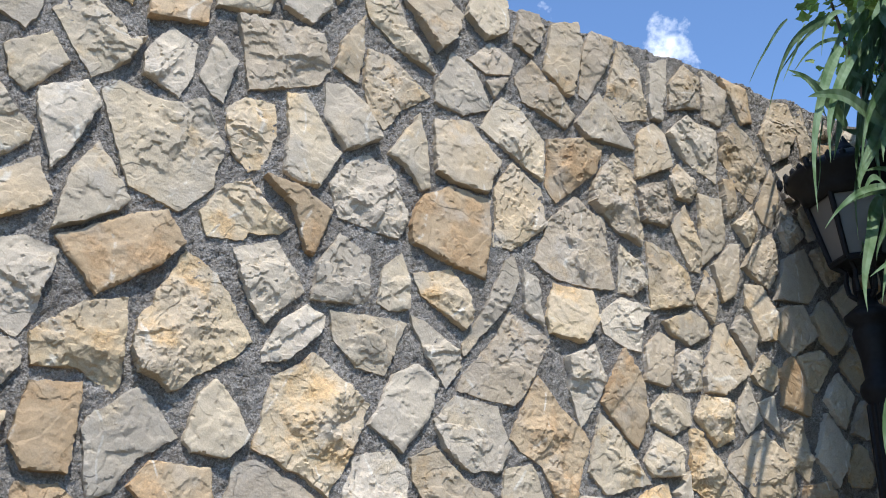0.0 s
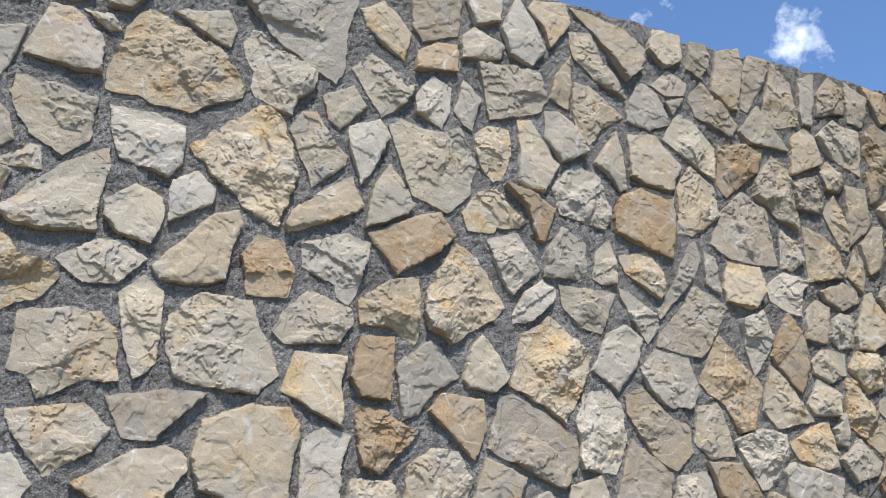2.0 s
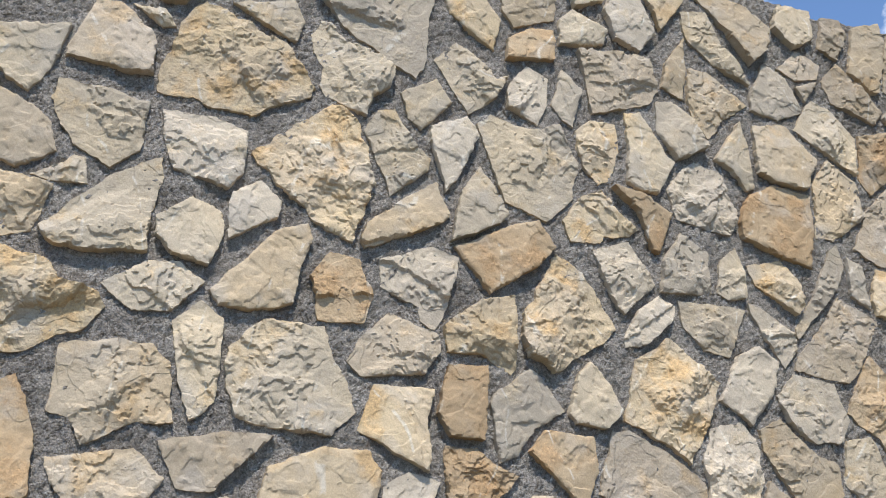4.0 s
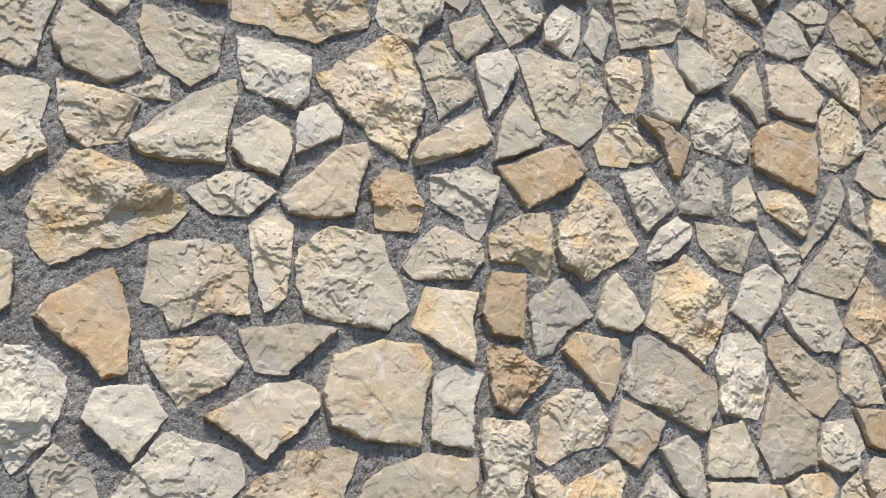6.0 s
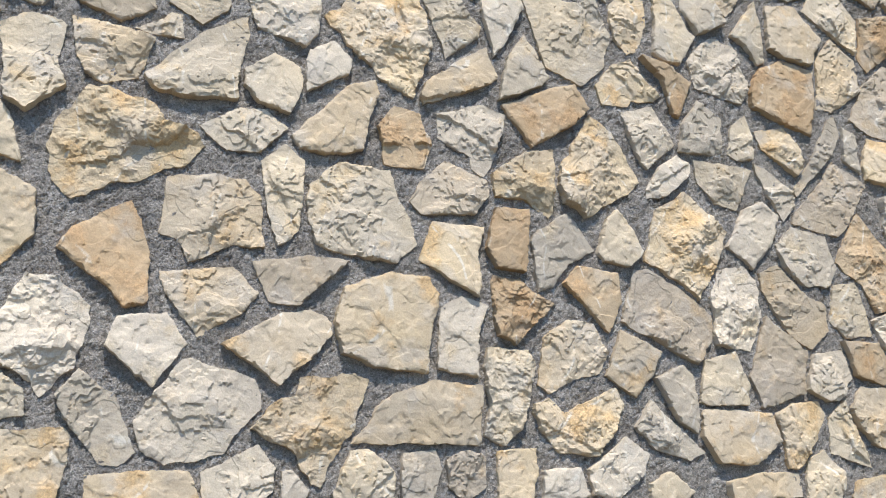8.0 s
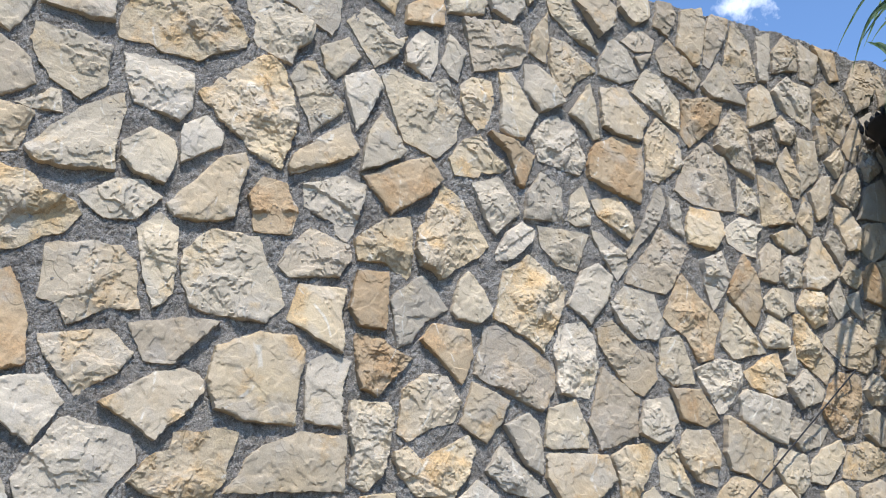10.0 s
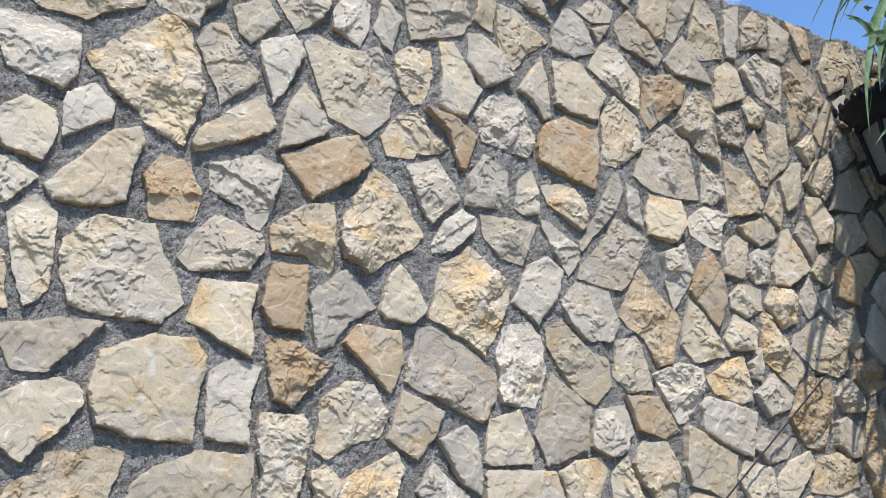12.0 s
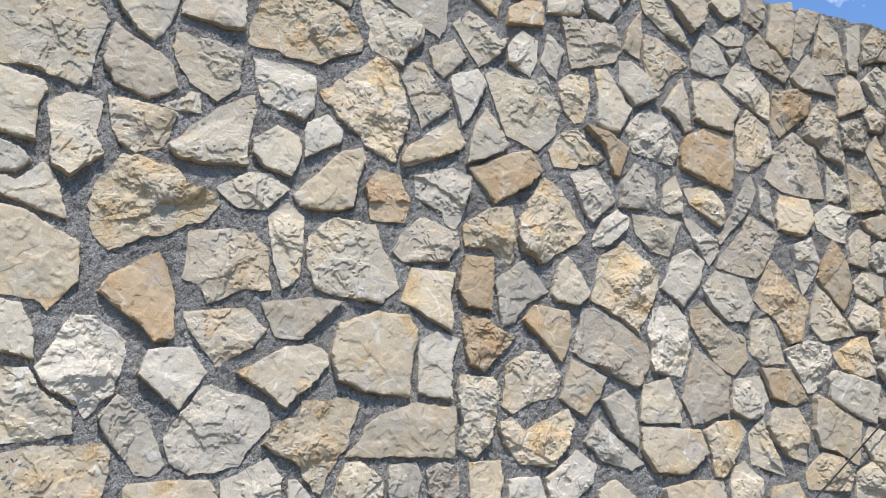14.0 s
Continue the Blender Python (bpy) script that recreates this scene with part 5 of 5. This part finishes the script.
stone("cream", 2, 0.75, 2.46, -166, 66, -151, -20, -120, -102, -34, -122, 108, -127, 164, -64, 140, 6, 94, 81, 74, 145, -71, 143)
stone("taupe", 2, 1.02, 2.57, -90, 12, -115, -42, -77, -74, 80, -54, 120, 10, 110, 51, -19, 91, ledges=[(-90, 0.12, 7)])
stone("yellow", 1, 1.05, 2.37, -106, -24, -14, -68, 77, -112, 60, 21, 78, 92, -72, 92, ledges=[(20, 0.1, 6)])
stone("ochre", 1, 0.07, 2.26, -37, 94, -108, 40, -138, -13, -9, -96, 38, -147, 91, -127, 81, 8, 52, 84, 25, 133)
stone("cream", 1, -0.32, 2.09, -61, -37, -11, -57, 82, -73, 66, 12, 23, 87, -81, 91)
stone("white", 3, -0.08, 2.00, -102, -64, -8, -106, 14, -144, 86, -63, 94, 8, 101, 89, 17, 152, -59, 155, -146, -16)
stone("buff", 2, 0.33, 2.14, -105, 14, -60, -38, -10, -91, 24, -56, 82, -23, 127, 40, 54, 102, -128, 68, ledges=[(60, 0.05, 7)])
stone("taupe", 1, 0.58, 2.24, -73, -71, 6, -68, 52, -13, 128, 64, 8, 61, -127, 32)
stone("buff", 1, 0.57, 2.06, -177, -28, -95, -69, -21, -118, 71, -26, 107, 28, 100, 64, 46, 85, -26, 69)
stone("cream", 2, -0.23, 1.87, -105, -114, 16, -96, 125, -66, 114, -5, 27, 47, -13, 103, -138, 99)
stone("white", 1, 0.19, 2.00, -104, -6, -25, -65, 23, -114, 61, -31, 90, 20, 32, 92, -84, 70)
stone("grey", 2, 0.07, 1.78, -80, 18, -43, -14, 33, -93, 84, -103, 112, -54, 46, 79, -45, 138, -90, 68, ledges=[(-30, 0.1, 8)])
stone("white", 2, 0.33, 1.84, -124, -104, -67, -151, 77, -99, 108, -44, 166, 23, 141, 94, -26, 134, -52, 122, -112, 28, -146, -36)
stone("yellow", 2, -0.11, 1.67, -188, -150, 100, -121, 119, -22, 134, 79, 104, 97, -85, 80, -216, 30)
stone("grey", 2, 0.47, 1.67, -91, -64, 16, -72, 106, -31, 92, 39, 35, 93, -32, 45, -102, 12)
stone("yellow", 3, 0.66, 1.84, -79, -123, 0, -189, 27, -170, 75, -40, 113, -19, 134, 123, 94, 138, 27, 113, -50, 112, -55, 60, -119, 36, -165, -31)
stone("buff", 1, 0.97, 1.88, 63, -88, 172, -67, 178, 104, 25, 100, -114, 31, -141, -18, -192, -86)
stone("cream", 2, 0.81, 1.69, -59, -84, 81, -55, 80, 26, 5, 80, -41, 70, -78, -38)
stone("grey", 2, 0.97, 1.71, -43, -80, 45, -76, 64, 23, 44, 75, -52, 60, -55, -7)
stone("taupe", 3, 1.11, 1.73, -41, -40, 1, -68, 58, -34, 54, 42, -5, 61, -53, 27)
stone("yellow", 1, 1.28, 1.73, -56, -69, 33, -64, 48, 7, 46, 77, -66, 61)
stone("white", 1, 1.43, 1.71, -65, -49, 75, -25, 38, 51, -67, 37)
stone("white", 2, 1.61, 1.76, -83, -66, 4, -69, 78, 0, 97, 58, 22, 101, -97, 4)
stone("cream", 1, 1.78, 1.71, -46, -36, 20, -41, 78, 8, 2, 56, -55, 20)
stone("buff", 1, 2.13, 1.75, -117, -53, 138, -21, 131, 50, -13, 37, -125, 5)
stone("yellow", 1, 0.23, 1.63, -138, -53, 102, -40, 124, -11, 92, 49, -4, 43, -149, 27)
stone("grey", 1, 0.61, 1.66, -25, -35, 20, -47, 50, -12, -3, 42, -35, 40)
stone("yellow", 1, 1.22, 3.69, -73, -19, 3, -76, 68, -121, 106, -11, 39, 51, -16, 93, -119, 60)
stone("buff", 1, 1.40, 3.75, -76, -24, -61, -118, 13, -64, 97, -24, 98, 134, -84, 69)
stone("ochre", 1, 1.41, 3.62, -75, -72, 77, -46, 81, 66, 3, 62, -71, -2)
stone("cream", 1, 1.58, 3.71, -66, -70, 82, -39, 98, 14, -23, 63, -79, 22)
stone("cream", 1, 1.61, 3.86, -42, -64, 51, -19, 62, 73, -78, 28)
stone("grey", 1, 1.75, 3.76, -41, -52, 42, -84, 103, -10, -5, 120, -77, 23)
stone("cream", 2, 2.36, 1.80, -53, -84, 52, -74, 72, 12, 11, 83, -57, 42)
stone("cream", 2, 2.99, 1.83, -63, -55, 22, -72, 61, -3, 13, 85, -52, 35)
stone("cream", 1, 3.30, 1.88, -78, -60, 53, -45, 81, 24, 22, 63, -81, 22)
stone("buff", 1, 3.52, 1.89, -86, -64, 50, -60, 83, 23, 23, 72, -85, 35)
stone("grey", 1, 3.80, 1.90, -72, -65, 36, -62, 78, 48, -6, 81, -55, 19)


for x, z, poly in PLACED:
    others = [other for bx, bz, other in PLACED if other is not poly and math.dist((x, z), (bx, bz)) < 0.6]
    for c in range(len(poly)):
        for _ in range(14):
            px, pz = poly[c]
            tests = [(px, pz)] + [(px + (qx - px) * k, pz + (qz - pz) * k) for qx, qz in (poly[c - 1], poly[(c + 1) % len(poly)]) for k in (0.2, 0.4, 0.6)]
            if not any(within(*q, o) or min(off_line(q, a, b) for a, b in zip(o, o[1:] + o[:1])) < 0.013 for o in others for q in tests):
                break
            poly[c] = (poly[c][0] * 0.94 + x * 0.06, poly[c][1] * 0.94 + z * 0.06)
settle(((0.004,), (0.018, 0.012, 0.006, 0.003)), 0.013)
for count, ((tone, crust, x, z, ledges), (_, _, poly)) in enumerate(zip(LAID, PLACED)):
    ob = new("stone", stone_mesh(tone, crust, [(a - x, b - z) for a, b in poly], count * 1.37 + 0.5, True, ledges))
    ob.location = (x, 0, z)
    ob.parent = wall


def clipped(poly, nx, nz, d):
    """The part of a polygon with nx * x + nz * z <= d."""
    out = []
    for a, b in zip(poly, poly[1:] + poly[:1]):
        fa, fb = nx * a[0] + nz * a[1] - d, nx * b[0] + nz * b[1] - d
        if fa <= 0:
            out.append(a)
        if fa * fb < 0:
            k = fa / (fa - fb)
            out.append((a[0] + (b[0] - a[0]) * k, a[1] + (b[1] - a[1]) * k))
    return out


def infill(x0, x1, z0, z1, seed, cell, barriers):
    """Stones for the stretches past the ones laid by hand: cells round scattered middles, kept off the barriers."""
    rnd = random.Random(seed)
    mids = []
    for _ in range(9000):
        p = (rnd.uniform(x0, x1), rnd.uniform(z0, z1))
        if any(math.dist(p, q) < cell * 0.8 for q in mids):
            continue
        if any(math.dist(p, (bx, bz)) < 1.0 and (within(*p, poly) or min(math.dist(p, c) for c in poly) < 0.085) for bx, bz, poly in barriers):
            continue
        close = [(bx - p[0], bz - p[1]) for bx, bz, _ in barriers if math.dist(p, (bx, bz)) < 0.36]
        if len({(a > 0, b > 0) for a, b in close}) == 4:
            continue
        mids.append(p)
    made = []
    for p in mids:
        r = cell * 0.75
        poly = [(p[0] + r * math.cos(k * math.pi / 4), p[1] + r * math.sin(k * math.pi / 4)) for k in range(8)]
        poly = clipped(clipped(clipped(clipped(poly, 1, 0, x1), -1, 0, -x0), 0, 1, z1), 0, -1, -z0)
        for q in mids:
            d = math.dist(p, q)
            if 0 < d < cell * 2:
                n = ((q[0] - p[0]) / d, (q[1] - p[1]) / d)
                poly = clipped(poly, *n, n[0] * p[0] + n[1] * p[1] + d / 2 - 0.017)
        for bx, bz, other in barriers:
            if math.dist(p, (bx, bz)) < 1.0:
                ring = [((a[0] * (1 - k) + b[0] * k), (a[1] * (1 - k) + b[1] * k)) for a, b in zip(other, other[1:] + other[:1]) for k in (0, 0.33, 0.67)]
                q = min(ring, key=lambda c: math.dist(p, c))
                d = math.dist(p, q)
                if d < cell * 1.2:
                    n = ((q[0] - p[0]) / d, (q[1] - p[1]) / d)
                    poly = clipped(poly, *n, n[0] * p[0] + n[1] * p[1] + d - 0.03)
        if len(poly) > 3:
            area = abs(sum(a[0] * b[1] - b[0] * a[1] for a, b in zip(poly, poly[1:] + poly[:1]))) / 2
            close = [o for bx, bz, o in barriers if math.dist(p, (bx, bz)) < 0.7]
            ring = poly + [((a[0] + b[0]) / 2, (a[1] + b[1]) / 2) for a, b in zip(poly, poly[1:] + poly[:1])]
            clash = any(within(*q, o) for o in close for q in ring) or any(within(*q, poly) for o in close for q in o)
            if area > 0.0032 and not clash:
                made.append((p, [(a - p[0], b - p[1]) for a, b in poly], rnd.choice(list(TONES)), rnd.choice((1, 1, 2, 2, 3)), rnd.uniform(0, 50)))
    return made


hand_laid = list(PLACED)
for p, poly, tone, crust, seed in infill(-0.75, CORNER - 0.02, 1.4, WALL_TOP - 0.05, 5, 0.15, hand_laid):
    ob = new("stone", stone_mesh(tone, crust, poly, seed))
    ob.location, ob.parent = (p[0], 0, p[1]), wall
far = infill(WALL_LEFT, 6.58, 0.03, 1.37, 9, 0.24, []) + infill(CORNER, 6.58, 1.4, WALL_TOP - 0.05, 12, 0.24, []) + infill(WALL_LEFT, -0.78, 1.4, WALL_TOP - 0.05, 10, 0.24, [])
verts, faces = [], []
for p, poly, tone, crust, seed in far:
    me = stone_mesh("cream", crust, poly, seed, False)
    base = len(verts)
    verts += [(v.co.x + p[0], v.co.y, v.co.z + p[1]) for v in me.vertices]
    faces += [tuple(base + i for i in f.vertices) for f in me.polygons]
    bpy.data.meshes.remove(me)
rest = new("stones", mesh_of("stones", verts, faces, STONE["cream", 2]))
rest.parent = wall
tagged(rest, kind="stuff")
